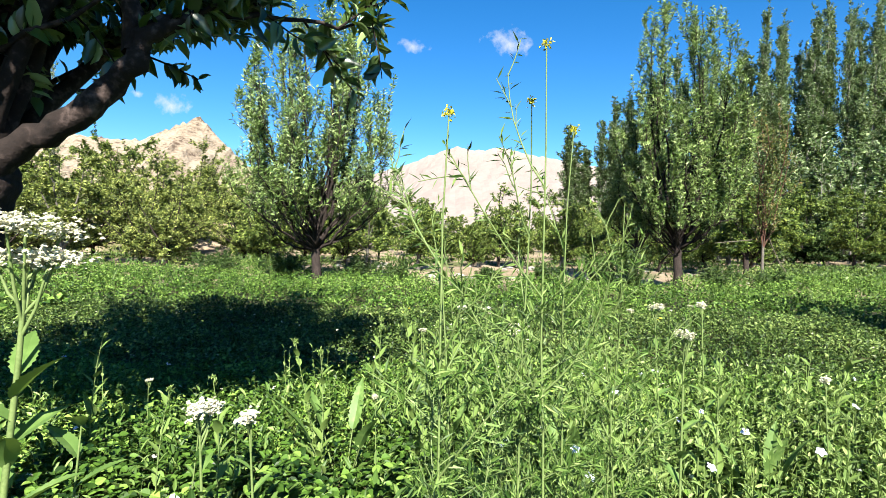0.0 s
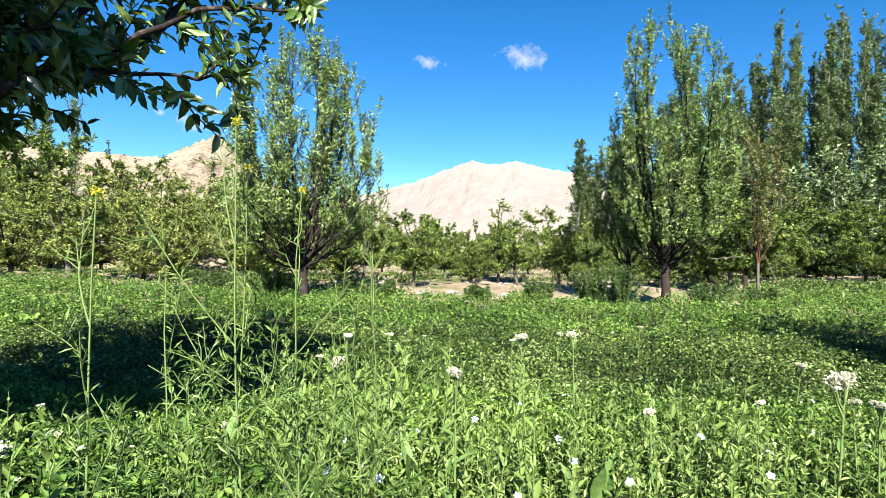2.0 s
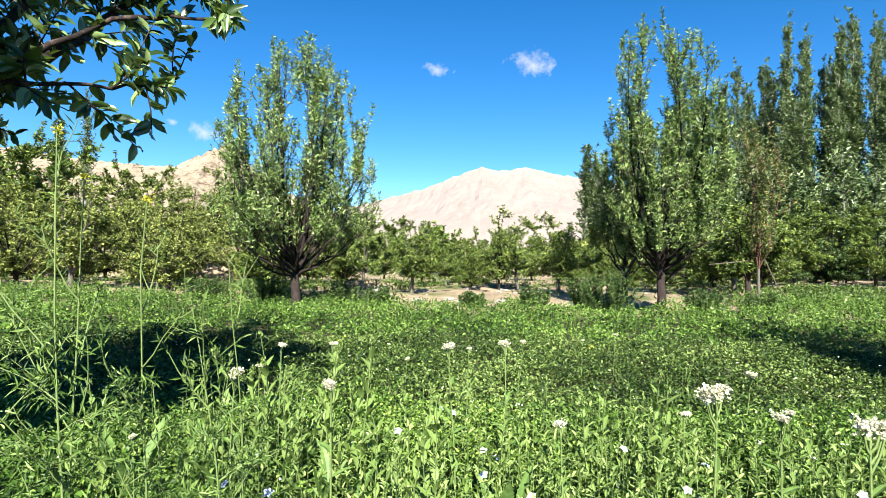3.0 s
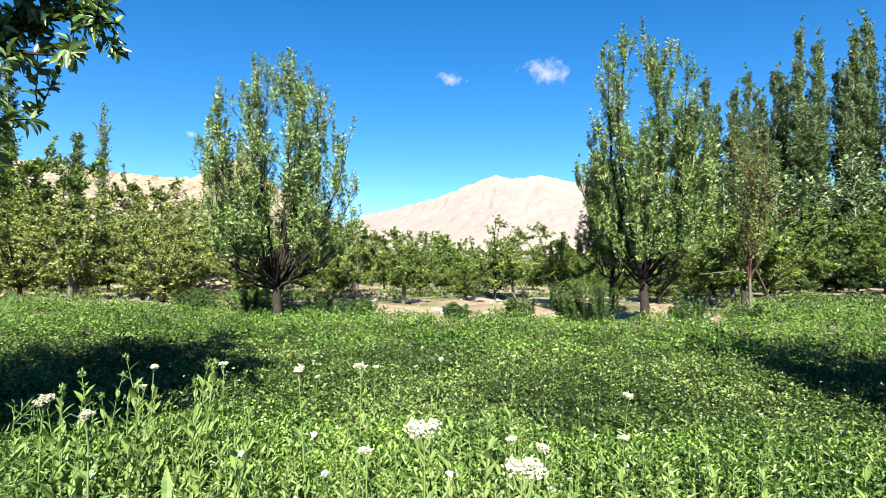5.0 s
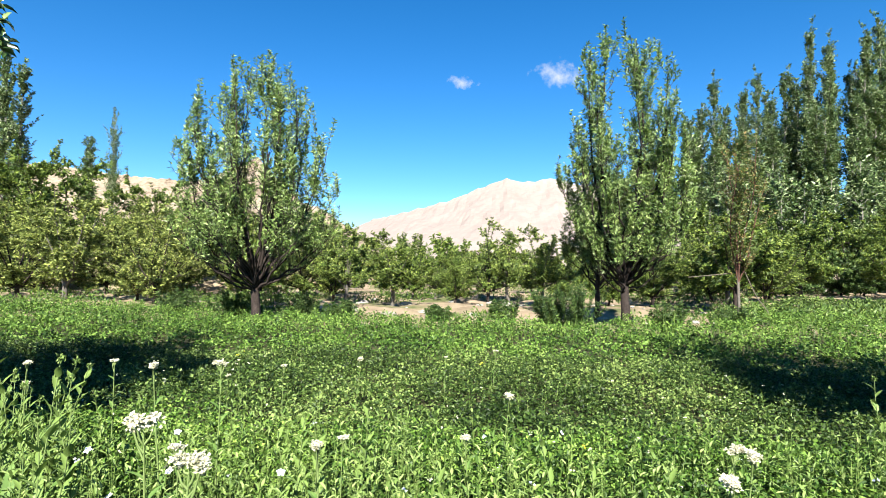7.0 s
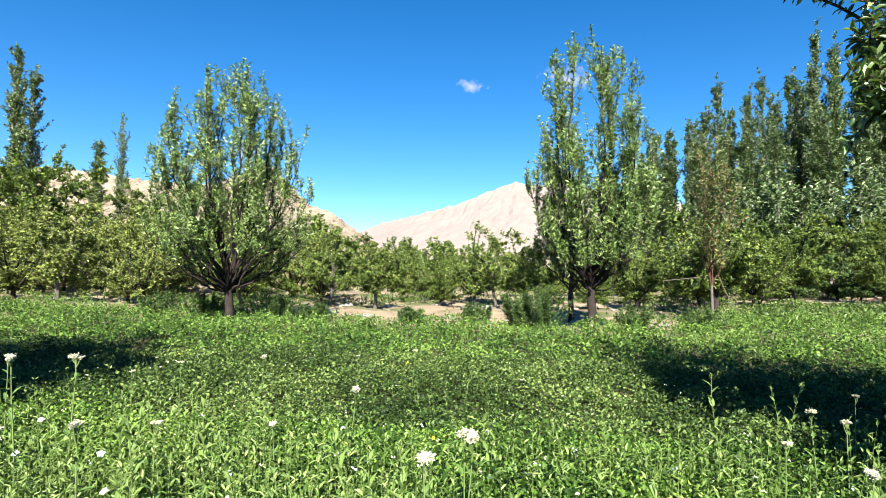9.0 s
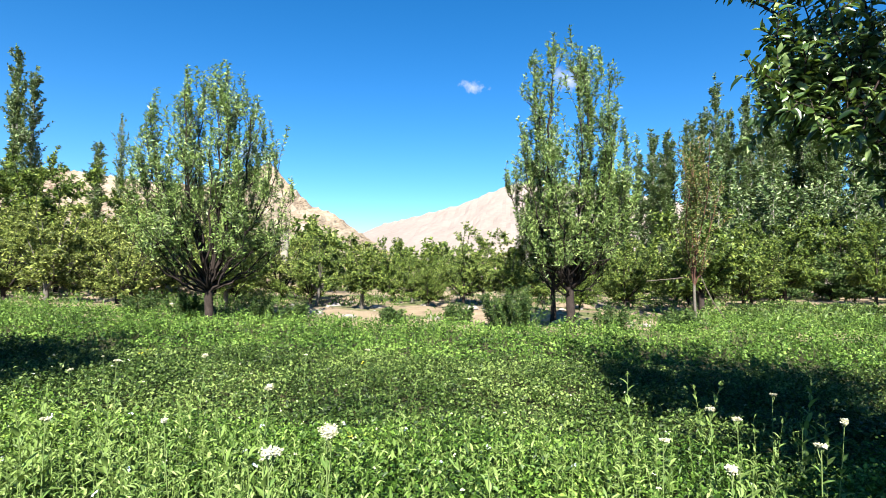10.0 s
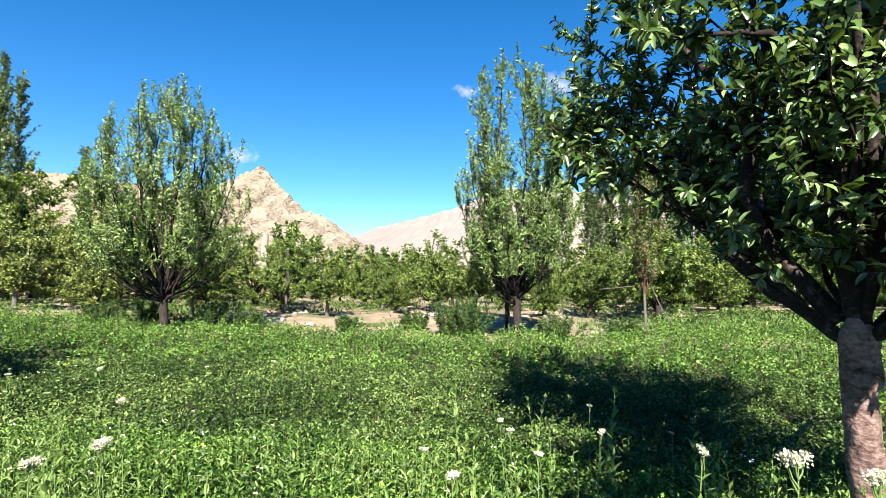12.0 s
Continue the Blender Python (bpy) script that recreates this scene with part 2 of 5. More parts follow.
def part(name, data, parent, label=""):
    ob = new(name, data)
    ob.parent = parent
    return tagged(ob, label) if label else ob


def unit(a):
    return a / np.maximum(np.linalg.norm(a, axis=-1, keepdims=True), 1e-9)


def blades(P, D, U, L, W, fold=0.25, fine=False):
    """Leaf blades: points P, directions D, upper sides U, lengths L and widths W. Returns points and faces."""
    n = len(P)
    S = unit(np.cross(D, U))
    N = np.cross(S, D)
    L = np.broadcast_to(np.asarray(L, dtype=float), (n,))[:, None]
    W = np.broadcast_to(np.asarray(W, dtype=float), (n,))[:, None]
    sag = N * np.minimum(L * 0.13, W * 0.4)
    if not fine:
        v = np.stack([P, P + D * L * 0.45 + S * W * 0.5 + N * W * fold, P + D * L - sag, P + D * L * 0.45 - S * W * 0.5 + N * W * fold], axis=1)
        f = np.array([[0, 1, 2], [0, 2, 3]])
    else:
        side = [(0.18, 0.36, 0.8), (0.45, 0.5, 1.0), (0.76, 0.34, 0.6)]
        # finest blades: each bends down its length by its own amount
        bow = N * L * (((np.arange(n) * 0.618) % 1.0 * 0.34 - 0.04) * (fine == 2))[:, None]
        v = np.stack([P] + [P + D * L * a + S * W * b + N * W * fold * c - bow * a * a for a, b, c in side] + [P + D * L - sag - bow]
                     + [P + D * L * a - S * W * b + N * W * fold * c - bow * a * a for a, b, c in reversed(side)] + ([P + D * L * 0.5 - bow * 0.25] if fine == 2 else []), axis=1)
        f = np.array([[0, 1, 2, 8], [8, 2, 3, 4], [8, 4, 5, 6], [0, 8, 6, 7]] if fine == 2 else [[0, 1, 2, 3, 4], [0, 4, 5, 6, 7]])
    k = v.shape[1]
    faces = (np.arange(n)[:, None, None] * k + f[None]).reshape(-1, f.shape[1])
    return v.reshape(-1, 3), faces


def tubes(lines, sides=6):
    """Tapered tubes along lines, each a list of (points, radii)."""
    vs, fs, base = [], [], 0
    for pts, rad in lines:
        pts = np.asarray(pts, dtype=float)
        rad = np.asarray(rad, dtype=float)
        t = unit(np.gradient(pts, axis=0))
        ref = np.array([0.31, 0.87, 0.38])
        a = unit(np.cross(t, ref))
        b = np.cross(t, a)
        ang = np.linspace(0, 2 * math.pi, sides, endpoint=False)
        ring = a[:, None] * np.cos(ang)[None, :, None] + b[:, None] * np.sin(ang)[None, :, None]
        vs.append((pts[:, None] + ring * rad[:, None, None]).reshape(-1, 3))
        m = len(pts)
        i = np.arange(m - 1)[:, None] * sides + np.arange(sides)[None]
        j = np.arange(m - 1)[:, None] * sides + (np.arange(sides)[None] + 1) % sides
        fs.append(np.stack([i, j, j + sides, i + sides], axis=-1).reshape(-1, 4) + base)
        base += m * sides
    return np.concatenate(vs), np.concatenate(fs)


def sprout(rng, p, d, length, r0, r1, steps=6, wander=0.12, lift=0.08):
    """A branch that wanders and bends upwards."""
    pts, d = [np.array(p, dtype=float)], np.array(d, dtype=float)
    for _ in range(steps):
        d = d + rng.normal(0, wander, 3) + np.array([0, 0, lift])
        d = d / np.linalg.norm(d)
        pts.append(pts[-1] + d * length / steps)
    return np.array(pts), np.linspace(r0, r1, steps + 1)


def along(line, s):
    pts = line[0]
    x = s * (len(pts) - 1)
    i = min(int(x), len(pts) - 2)
    p = pts[i] + (pts[i + 1] - pts[i]) * (x - i)
    d = pts[i + 1] - pts[i]
    return p, d / np.linalg.norm(d), line[1][i]


def leaves_on(rng, twigs, count, size, wide=0.45, spread=0.9, fine=False, fold=0.25, tip=0.0, drop=0.0):
    """Leaves set round the twigs, spread evenly over their length."""
    lens = np.array([np.linalg.norm(t[-1] - t[0]) for t in twigs])
    which = rng.choice(len(twigs), count, p=lens / lens.sum())
    s = rng.random(count) ** (1.0 - tip)
    k = max(len(t) for t in twigs)
    arr = np.stack([np.concatenate([t, np.repeat(t[-1:], k - len(t), axis=0)]) if len(t) < k else t for t in twigs])
    num = np.array([len(t) for t in twigs])[which]
    x = s * (num - 1)
    i = np.minimum(x.astype(int), num - 2)
    a, b = arr[which, i], arr[which, i + 1]
    P = a + (b - a) * (x - i)[:, None]
    T = unit(b - a)
    R = rng.normal(0, 1, (count, 3))
    R = unit(R - T * (R * T).sum(1)[:, None])
    D = unit(T * 0.55 + R * spread + np.array([0, 0, -drop]))
    U = unit(np.array([0.05, -0.5, 0.78]) + rng.normal(0, 0.55, (count, 3)) + T * 0.3)
    L = size * rng.uniform(0.6, 1.25, count)
    return blades(P, D, U, L, L * wide * rng.uniform(0.8, 1.15, count), fold, fine)


def fruit_tree(rng, height, spread, fork, radius, limbs, upright=0.16, dense=1.0, open_out=0.9, shoot=0.4, droop=0.0):
    """The skeleton of an orchard tree: trunk, limbs with their branches, and the twigs that bear leaves.
    The more a limb leans out, the shorter it stays, so that the crown is egg-shaped."""
    lean = rng.normal(0, 0.05, 2)
    trunk = (np.array([[0, 0, -0.1], [lean[0] * 0.3, lean[1] * 0.3, fork * 0.3], [lean[0], lean[1], fork * 0.7], [lean[0] * 1.2, lean[1] * 1.2, fork + 0.1]]),
             np.array([radius * 1.35, radius * 1.05, radius, radius * 0.95]))
    out, twigs = [], []
    for i in range(limbs):
        az = 2 * math.pi * (i * 0.382 + rng.uniform(-0.06, 0.06))
        tilt = open_out * (0.06 + 0.94 * (i / max(limbs - 1, 1)) ** 1.15) * rng.uniform(0.85, 1.1)
        reach = (height - fork) * (1.0 - 0.42 * min(tilt, 1.3)) * rng.uniform(0.9, 1.05)
        d = np.array([math.cos(az) * math.sin(tilt) * spread, math.sin(az) * math.sin(tilt) * spread, math.cos(tilt)])
        start = trunk[0][-1] - np.array([0, 0, rng.uniform(0.0, 0.3) * fork])
        main = sprout(rng, start, unit(d), reach, radius * 0.55, 0.006, 9, 0.09, upright * 0.6 * (1 - 0.55 * min(tilt, 1.3)))
        lines = [main]
        twigs.append(main[0][4:])
        for _ in range(int(rng.integers(11, 15) * dense)):
            s = rng.uniform(0.05, 0.95)
            p, t, r = along(main, s)
            az2 = rng.uniform(0, 2 * math.pi)
            side = np.array([math.cos(az2), math.sin(az2), rng.uniform(-0.1, 0.8) - droop])
            br = sprout(rng, p, unit(t * 0.3 + side), height * rng.uniform(0.10, 0.21) * (1.15 - 0.6 * s), max(r * 0.4, 0.006), 0.004, 5, 0.13, upright)
            lines.append(br)
            twigs.append(br[0][1:])
            for _ in range(int(rng.integers(3, 6))):
                q, t2, _r = along(br, rng.uniform(0.15, 1.0))
                sh = sprout(rng, q, unit(t2 * 0.4 + np.array([rng.normal(0, 0.45), rng.normal(0, 0.45), 0.8 - droop])), shoot * rng.uniform(0.4, 1.2), 0.004, 0.002, 3, 0.08, 0.1)
                twigs.append(sh[0])
        out.append(lines)
    return trunk, out, twigs


def tree_thing(name, trunk, limbs, crown, bark, leaf, sides=8, limb_sides=5, place=None, label="", category="tree", group="", limb_bark=None):
    top = new(name)
    part("trunk", mesh_of("trunk", *tubes([trunk], sides), bark, True), top)
    for lines in limbs:
        part("limb", mesh_of("limb", *tubes(lines, limb_sides), limb_bark or bark, True), top)
    part("crown", mesh_of("crown", *crown, leaf, name == "near_apple_tree"), top)
    if place is not None:
        top.matrix_basis = place
    return tagged(top, label, category, group)


def merged(lines, bare=False):
    return [[ln for limb in lines for ln in (limb[:1] if bare else limb)]]


# ---- ground ----
GROUND = 0.10


def ground_z(x, y):
    z = GROUND + 0.05 * noise.noise(Vector((x * 0.35, y * 0.35, 3.1))) + 0.02 * noise.noise(Vector((x * 1.7, y * 1.7, 8.2)))
    far = min(max((y - 14.0) / 3.0, 0), 1)
    z += far * (0.13 * noise.noise(Vector((x * 0.45, y * 0.8, 5.5))) + 0.06 * noise.noise(Vector((x * 1.6, y * 1.9, 1.5))))
    bank = min(max((y - 26.0) / 5.0, 0), 1) * min(max((-6.0 - x) / 6.0, 0), 1)
    return z + bank * 1.7


def axis_steps(fine_lo, fine_hi, step, far):
    a = list(np.arange(fine_lo, fine_hi + 1e-6, step))
    g, s = fine_hi, step
    while g < far:
        s *= 1.35
        g += s
        a.append(g)
    g, s = fine_lo, step
    while g > -far:
        s *= 1.35
        g -= s
        a.insert(0, g)
    return np.array(a)


def build_ground():
    xs, ys = axis_steps(-18, 26, 0.35, 4200), axis_steps(-3, 36, 0.35, 4200)
    v = [(x, y, ground_z(x, y)) for y in ys for x in xs]
    nx = len(xs)
    i = (np.arange(len(ys) - 1)[:, None] * nx + np.arange(nx - 1)[None]).ravel()
    ob = new("ground", mesh_of("ground", v, np.stack([i, i + 1, i + nx + 1, i + nx], axis=-1), ground_mat(), True))
    tagged(ob, "pale dry orchard earth and dark moist meadow soil", "ground", kind="structure")


build_ground()


# ---- hills ----
def hill(name, ridge, y0, front, back, material, label, gully, seed, rough_ridge, relief=1.0):
    """A hill whose crest follows a few (x, height) marks, falling to the plain on both sides, cut by gullies."""
    rx, rz = zip(*ridge)
    xs = np.linspace(rx[0], rx[-1], 260)
    vv = np.concatenate([np.linspace(-1, 0, 46), np.linspace(0.05, 1, 12)])
    verts = []
    for v in vv:
        for x in xs:
            h = float(np.interp(x, rx, rz))
            fall = 1 - abs(v) ** (0.85 if v < 0 else 1.0)
            run = front if v < 0 else back
            wob = noise.fractal(Vector((x * gully, v * 0.9, seed)), 0.9, 2.1, 6)
            det = noise.fractal(Vector((x * gully * 3.7, v * 5, seed + 7)), 0.8, 2.1, 5)
            mid = abs(v) * (1 - abs(v)) * 4
            z = h * fall + h * relief * (0.10 * wob * mid + 0.05 * det * mid) + rough_ridge * noise.fractal(Vector((x * gully * 6, v * 8, seed + 3)), 0.7, 2.0, 5) * (1 - abs(v))
            verts.append((x, y0 + v * run + wob * run * 0.06 * mid, z if abs(v) < 1 else -2.0))
    nx = len(xs)
    i = (np.arange(len(vv) - 1)[:, None] * nx + np.arange(nx - 1)[None]).ravel()
    ob = new(name, mesh_of(name, verts, np.stack([i, i + 1, i + nx + 1, i + nx], axis=-1), material, False))
    return tagged(ob, label, "hill", kind="structure")


hill("backdrop_hill", [(-1100, 40), (-700, 80), (-520, 85), (-418, 112), (-352, 140), (-254, 164), (-124, 198), (-28, 238), (36, 260), (80, 250), (110, 252), (160, 260), (205, 250), (252, 240), (420, 215), (650, 160), (1000, 120), (1500, 60)],
     1500, 620, 500, ROCK_FAR, "pale bare pinkish desert mountain with shallow gullies", 0.008, 2.0, 4, 0.55)
hill("backdrop_ridge", [(-900, 80), (-650, 98), (-519, 102), (-487, 106), (-448, 103), (-386, 94), (-340, 89), (-300, 86), (-284, 87), (-262, 97), (-246, 103), (-232, 110), (-222, 100), (-214, 91), (-186, 66), (-162, 57), (-139, 41), (-105, 20), (-70, 4)],
     500, 190, 160, ROCK_NEAR, "rocky beige ridge with a crumbling pointed crag", 0.03, 9.0, 3.0)


# ---- clouds ----
CLOUD = cloud_mat()
for cx, cz, w, h in ((348, 1110, 190, 120), (-197, 1080, 110, 60), (-1553, 718, 150, 90), (-1740, 775, 60, 30)):
    me = mesh_of("cloud", [(-w, -h, 0), (w, -h, 0), (w, h, 0), (-w, h, 0)], [[0, 1, 2, 3]], CLOUD)
    ob = tagged(new("backdrop_cloud", me), "small white fair-weather cloud in blue sky", "cloud", kind="structure")
    ob.matrix_basis = pose(cx, 3000, cz, 90, 0, 0)
    ob.visible_shadow = False

# ---- poplars ----
def poplar(rng, height, width, leaves, size):
    trunk = (np.array([[0, 0, -0.2], [0.05, 0, height * 0.3], [0, 0.08, height * 0.65], [0, 0, height * 0.96]]), np.array([0.24, 0.19, 0.11, 0.02]))
    lines, twigs = [], []
    for _ in range(150):
        s = rng.uniform(0.05, 0.97)
        z = height * s
        az = rng.uniform(0, 2 * math.pi)
        tilt = rng.uniform(0.18, 0.52)
        ln = width * rng.uniform(1.3, 3.0) * (1.0 - 0.6 * abs(s - 0.4)) * (1.0 if s < 0.8 else 0.7)
        br = sprout(rng, (0, 0, z), (math.cos(az) * math.sin(tilt), math.sin(az) * math.sin(tilt), math.cos(tilt)), ln, 0.04, 0.01, 4, 0.07, 0.1)
        if _ % 2:
            lines.append(br)
        twigs.append(br[0])
        for _k in range(3):
            p, t, _r = along(br, rng.uniform(0.3, 0.95))
            tw = sprout(rng, p, unit(t + rng.normal(0, 0.45, 3)), ln * 0.35, 0.012, 0.006, 3, 0.1, 0.1)
            twigs.append(tw[0])
    return trunk, [lines], leaves_on(rng, twigs, leaves, size, wide=0.5, spread=0.65)


rng = np.random.default_rng(11)
POPLARS = []
for i, (h, w) in enumerate(((26, 1.15), (30, 1.3), (22, 1.0))):
    tr, lm, cr = poplar(rng, h, w * 1.2, 12500, 0.27)
    POPLARS.append((h, tree_thing("poplar_tree", tr, lm, cr, BARK_POPLAR, LEAF_POPLAR, 6, 3, pose(*((36.9, 75), (51.8, 76), (29.2, 75))[i], 0, 0, 0, 0),
                    "tall columnar poplar with a pale trunk in dense stand", "tree", "poplar stand")))
spots = [(46, 76, 34.5), (55.5, 77, 36), (32.6, 74, 27), (41.3, 78, 27), (25, 76, 21), (18.4, 76, 17.5), (21.8, 79, 14.5), (60, 74, 37), (65, 78, 38), (70, 74, 35), (76, 78, 36), (83, 75, 37),
         (34, 84, 24), (39, 86, 27), (44, 82, 27), (49, 86, 31), (58, 84, 32), (27, 84, 20), (23.5, 86, 16), (31, 70, 19), (37, 68, 18), (43, 70, 20), (49.5, 69, 23), (55, 70, 25), (63, 68, 27), (47.5, 82, 29), (53.5, 80, 30), (68, 82, 33), (22, 62, 13), (26, 63, 15), (30, 61, 16), (34.5, 63, 18), (39, 61, 19), (43.5, 63, 21), (48, 61, 22), (53, 63, 24), (58, 60, 25), (35.5, 79, 25), (44.5, 74, 29), (49, 77, 33), (57.5, 79, 34), (62.5, 80, 35), (28.5, 80, 21), (67, 71, 32), (73, 70, 32),
         (33.2, 80, 25), (38.6, 75, 28), (40.2, 83, 27), (43.2, 77, 29), (47.2, 74, 30), (51, 73, 32), (53.2, 76, 34), (56.4, 74, 34), (59, 77, 35), (61.5, 75, 36), (27, 77, 21.5), (30.8, 77, 23), (23.4, 77, 18.5), (20, 78, 15.5), (36, 72, 22), (41, 66, 21),
         (-54.5, 75, 25), (-73, 75, 36), (-75, 80, 34), (-80, 74, 30), (-66, 84, 23)]
for x, y, h in spots:
    h0, base = POPLARS[int(rng.integers(0, 3))]
    c = copy_thing(base, pose(x, y, 0, 0, 0, rng.uniform(0, 360)))
    w = rng.uniform(1.05, 1.35) if x > 0 else (1.6 if x < -60 else 0.85)
    c.scale = (w, w, h / h0)

# ---- orchard trees behind the meadow ----
LABEL_ORCHARD = "low leafy fruit tree with short dark trunk on bare earth"


def orchard_variant(seed, h, spread, fork, limbs, count, size, leaf, bark, place, label, upright=0.06, open_out=1.25, wide=0.5, dense=0.8, droop=0.45):
    r = np.random.default_rng(seed)
    tr, lm, tw = fruit_tree(r, h, spread, fork, 0.03 + 0.009 * h, limbs, upright, dense, open_out, 0.35, droop)
    return tree_thing("fruit_tree", tr, merged(lm, count < 2500), leaves_on(r, tw, count, size, wide), bark, leaf, 7, 3, place, label, "tree", "orchard trees")


VAR = [orchard_variant(21, 3.5, 1.3, 0.35, 10, 9000, 0.105, LEAF_ORCHARD, BARK_DARK, pose(3.1, 22.5, 0.1, 0, 0, 0), LABEL_ORCHARD),
       orchard_variant(22, 3.1, 1.3, 0.3, 10, 9000, 0.105, LEAF_BRIGHT, BARK_DARK, pose(-0.2, 24.5, 0.1, 0, 0, 0), "low bright green fruit tree on bare orchard earth"),
       orchard_variant(23, 4.1, 1.3, 0.35, 11, 9500, 0.105, LEAF_OLIVE, BARK_DARK, pose(-10.1, 19.2, 0.1, 0, 0, 0), "olive-green bushy fruit tree with a forked trunk"),
       orchard_variant(24, 3.0, 1.0, 0.6, 7, 7500, 0.095, LEAF_ORCHARD, BARK_PALE, pose(-2.0, 19.0, 0.1, 0, 0, 0), "young slender fruit tree with a thin trunk")]
more = [(0, -4.3, 24.5, 1.05), (1, 1.2, 26.5, 0.95), (3, 5.1, 19.6, 1.3), (3, 4.0, 23.4, 1.25), (1, 6.5, 24.5, 0.95), (0, 8.2, 27.0, 1.0), (1, 10.5, 26.0, 1.0), (0, 13.8, 29.5, 1.1), (1, 13.0, 24.8, 1.0),
        (2, -14.2, 22.9, 0.95), (2, -17.0, 22.0, 1.05), (2, -7.6, 22.5, 0.85), (3, -4.6, 17.4, 1.0), (0, -6.0, 20.8, 0.95), (2, -12.6, 25.5, 1.15), (2, -9.2, 26.0, 1.1), (0, -2.6, 28.0, 0.95), (1, 2.8, 31.0, 1.0),
        (0, 5.6, 31.5, 0.95), (1, 9.2, 32.0, 1.0), (0, -6.5, 30.5, 1.0), (2, -16.0, 28.0, 1.2), (2, -20.5, 24.5, 1.2), (3, -0.1, 18.3, 0.9), (3, 0.9, 22.7, 0.85), (1, -1.2, 33, 1.0), (0, 12, 34, 1.1), (3, 12.3, 21.5, 1.25), (2, -8.3, 17.6, 0.8), (2, -15.2, 19.4, 1.0), (2, -18.6, 25.5, 1.25), (2, -5.2, 23.2, 0.9), (0, -3.2, 21.6, 0.85), (1, 1.9, 20.4, 0.7), (2, -11.0, 22.2, 1.0), (2, -13.5, 30.5, 1.25), (0, 15.5, 25.5, 1.05), (1, 16.8, 27.8, 1.1), (0, 9.4, 21.5, 0.8), (1, 7.6, 20.6, 0.75)]
for k, x, y, s in more:
    c = copy_thing(VAR[k], pose(x, y, ground_z(x, y), 0, 0, rng.uniform(0, 360)))
    if -3 < x < 9 and y > 19:
        s *= 0.78
    c.scale = (s * 1.25, s * 1.25, s)
# distant rows
FARV = [orchard_variant(31, 3.6, 1.3, 0.5, 7, 1500, 0.30, LEAF_ORCHARD, BARK_DARK, pose(-4, 44, 0.1, 0, 0, 0), "distant fruit tree in the orchard rows", dense=0.6),
        orchard_variant(32, 3.2, 1.3, 0.5, 7, 1500, 0.30, LEAF_OLIVE, BARK_DARK, pose(1.5, 43, 0.1, 0, 0, 0), "distant olive-green fruit tree in the orchard rows", dense=0.6),
        orchard_variant(33, 3.6, 1.3, 0.5, 7, 1500, 0.30, LEAF_BRIGHT, BARK_DARK, pose(7, 45, 0.1, 0, 0, 0), "distant bright green fruit tree in the orchard rows", dense=0.6)]
for y in (40, 50, 62, 76, 92):
    for x in np.arange(-0.95 * y, 0.62 * y, 3.6 + y * 0.045):
        c = copy_thing(FARV[int(rng.integers(0, 3))], pose(x + rng.normal(0, 0.6), y + rng.normal(0, 1.2), ground_z(x, y) * (1 if x > -4 else 0.9), 0, 0, rng.uniform(0, 360)))
        s = rng.uniform(0.9, 1.35)
        c.scale = (s, s, s)

# broad bright trees before the poplars
BROADT = orchard_variant(41, 5.2, 1.5, 1.0, 11, 12000, 0.15, LEAF_BRIGHT, BARK_DARK, pose(19.5, 30.0, 0.1, 0, 0, 0), "broad bright green walnut tree with layered foliage", 0.03, 1.35, 0.5)
for x, y, s in ((23.5, 29.5, 0.95), (16.4, 31.5, 0.85), (27.5, 31, 1.05), (21.5, 35, 1.1), (26, 37, 1.2), (31.5, 34, 1.2), (17.5, 38, 1.0), (35, 40, 1.3), (-21.5, 27.5, 1.55), (-25.5, 30, 1.6), (-19.5, 33, 1.2), (-29, 27, 1.6)):
    c = copy_thing(BROADT, pose(x, y, ground_z(x, y), 0, 0, rng.uniform(0, 360)))
    c.scale = (s, s, s)


# bushes added with dark leaves to stand in for the shade under the poplars
SHADE_BUSH = orchard_variant(42, 3.3, 1.4, 0.25, 10, 6500, 0.15, SHRUB, BARK_DARK, pose(15.0, 52.0, 0.1, 0, 0, 0), "low bushy tree added dark for the shade under poplars", 0.03, 1.5, 0.5, 0.8, 0.6)
for i in range(26):
    x, y = (15.5 + i * 2.3 + rng.normal(0, 0.4), 35.0 + rng.normal(0, 1.2) + 0.12 * i) if i < 14 else (19.0 + (i - 14) * 3.6 + rng.normal(0, 0.5), 52.5 + rng.normal(0, 0.8))
    c = copy_thing(SHADE_BUSH, pose(x, y, ground_z(x, y), 0, 0, rng.uniform(0, 360)))
    s = rng.uniform(0.85, 1.2)
    c.scale = (s * 1.1, s * 1.1, s)


def thicket_poplar(seed, h, place):
    """A young poplar of the thicket: bare pale stem below, narrow leafy head."""
    r = np.random.default_rng(seed)
    trunk = (np.array([[0, 0, -0.1], [0.05, 0.02, h * 0.3], [0.0, 0.05, h * 0.6], [0.04, 0, h]]), np.array([0.09, 0.075, 0.05, 0.012]))
    lines, twigs = [], []
    for _ in range(34):
        z = h * r.uniform(0.2, 0.97)
        az, tilt = r.uniform(0, 6.28), r.uniform(0.35, 0.9)
        br = sprout(r, (0, 0, z), (math.cos(az) * math.sin(tilt), math.sin(az) * math.sin(tilt), math.cos(tilt)), r.uniform(0.8, 1.7), 0.02, 0.005, 4, 0.08, 0.1)
        lines.append(br)
        twigs.append(br[0])
    return tree_thing("young_poplar", trunk, [lines], leaves_on(r, twigs, 1000, 0.32, 0.5, 0.9), BARK_POPLAR, LEAF_POPLAR, 5, 3, place,
                      "young poplar with thin pale stem in shady thicket", "tree", "poplar thicket")


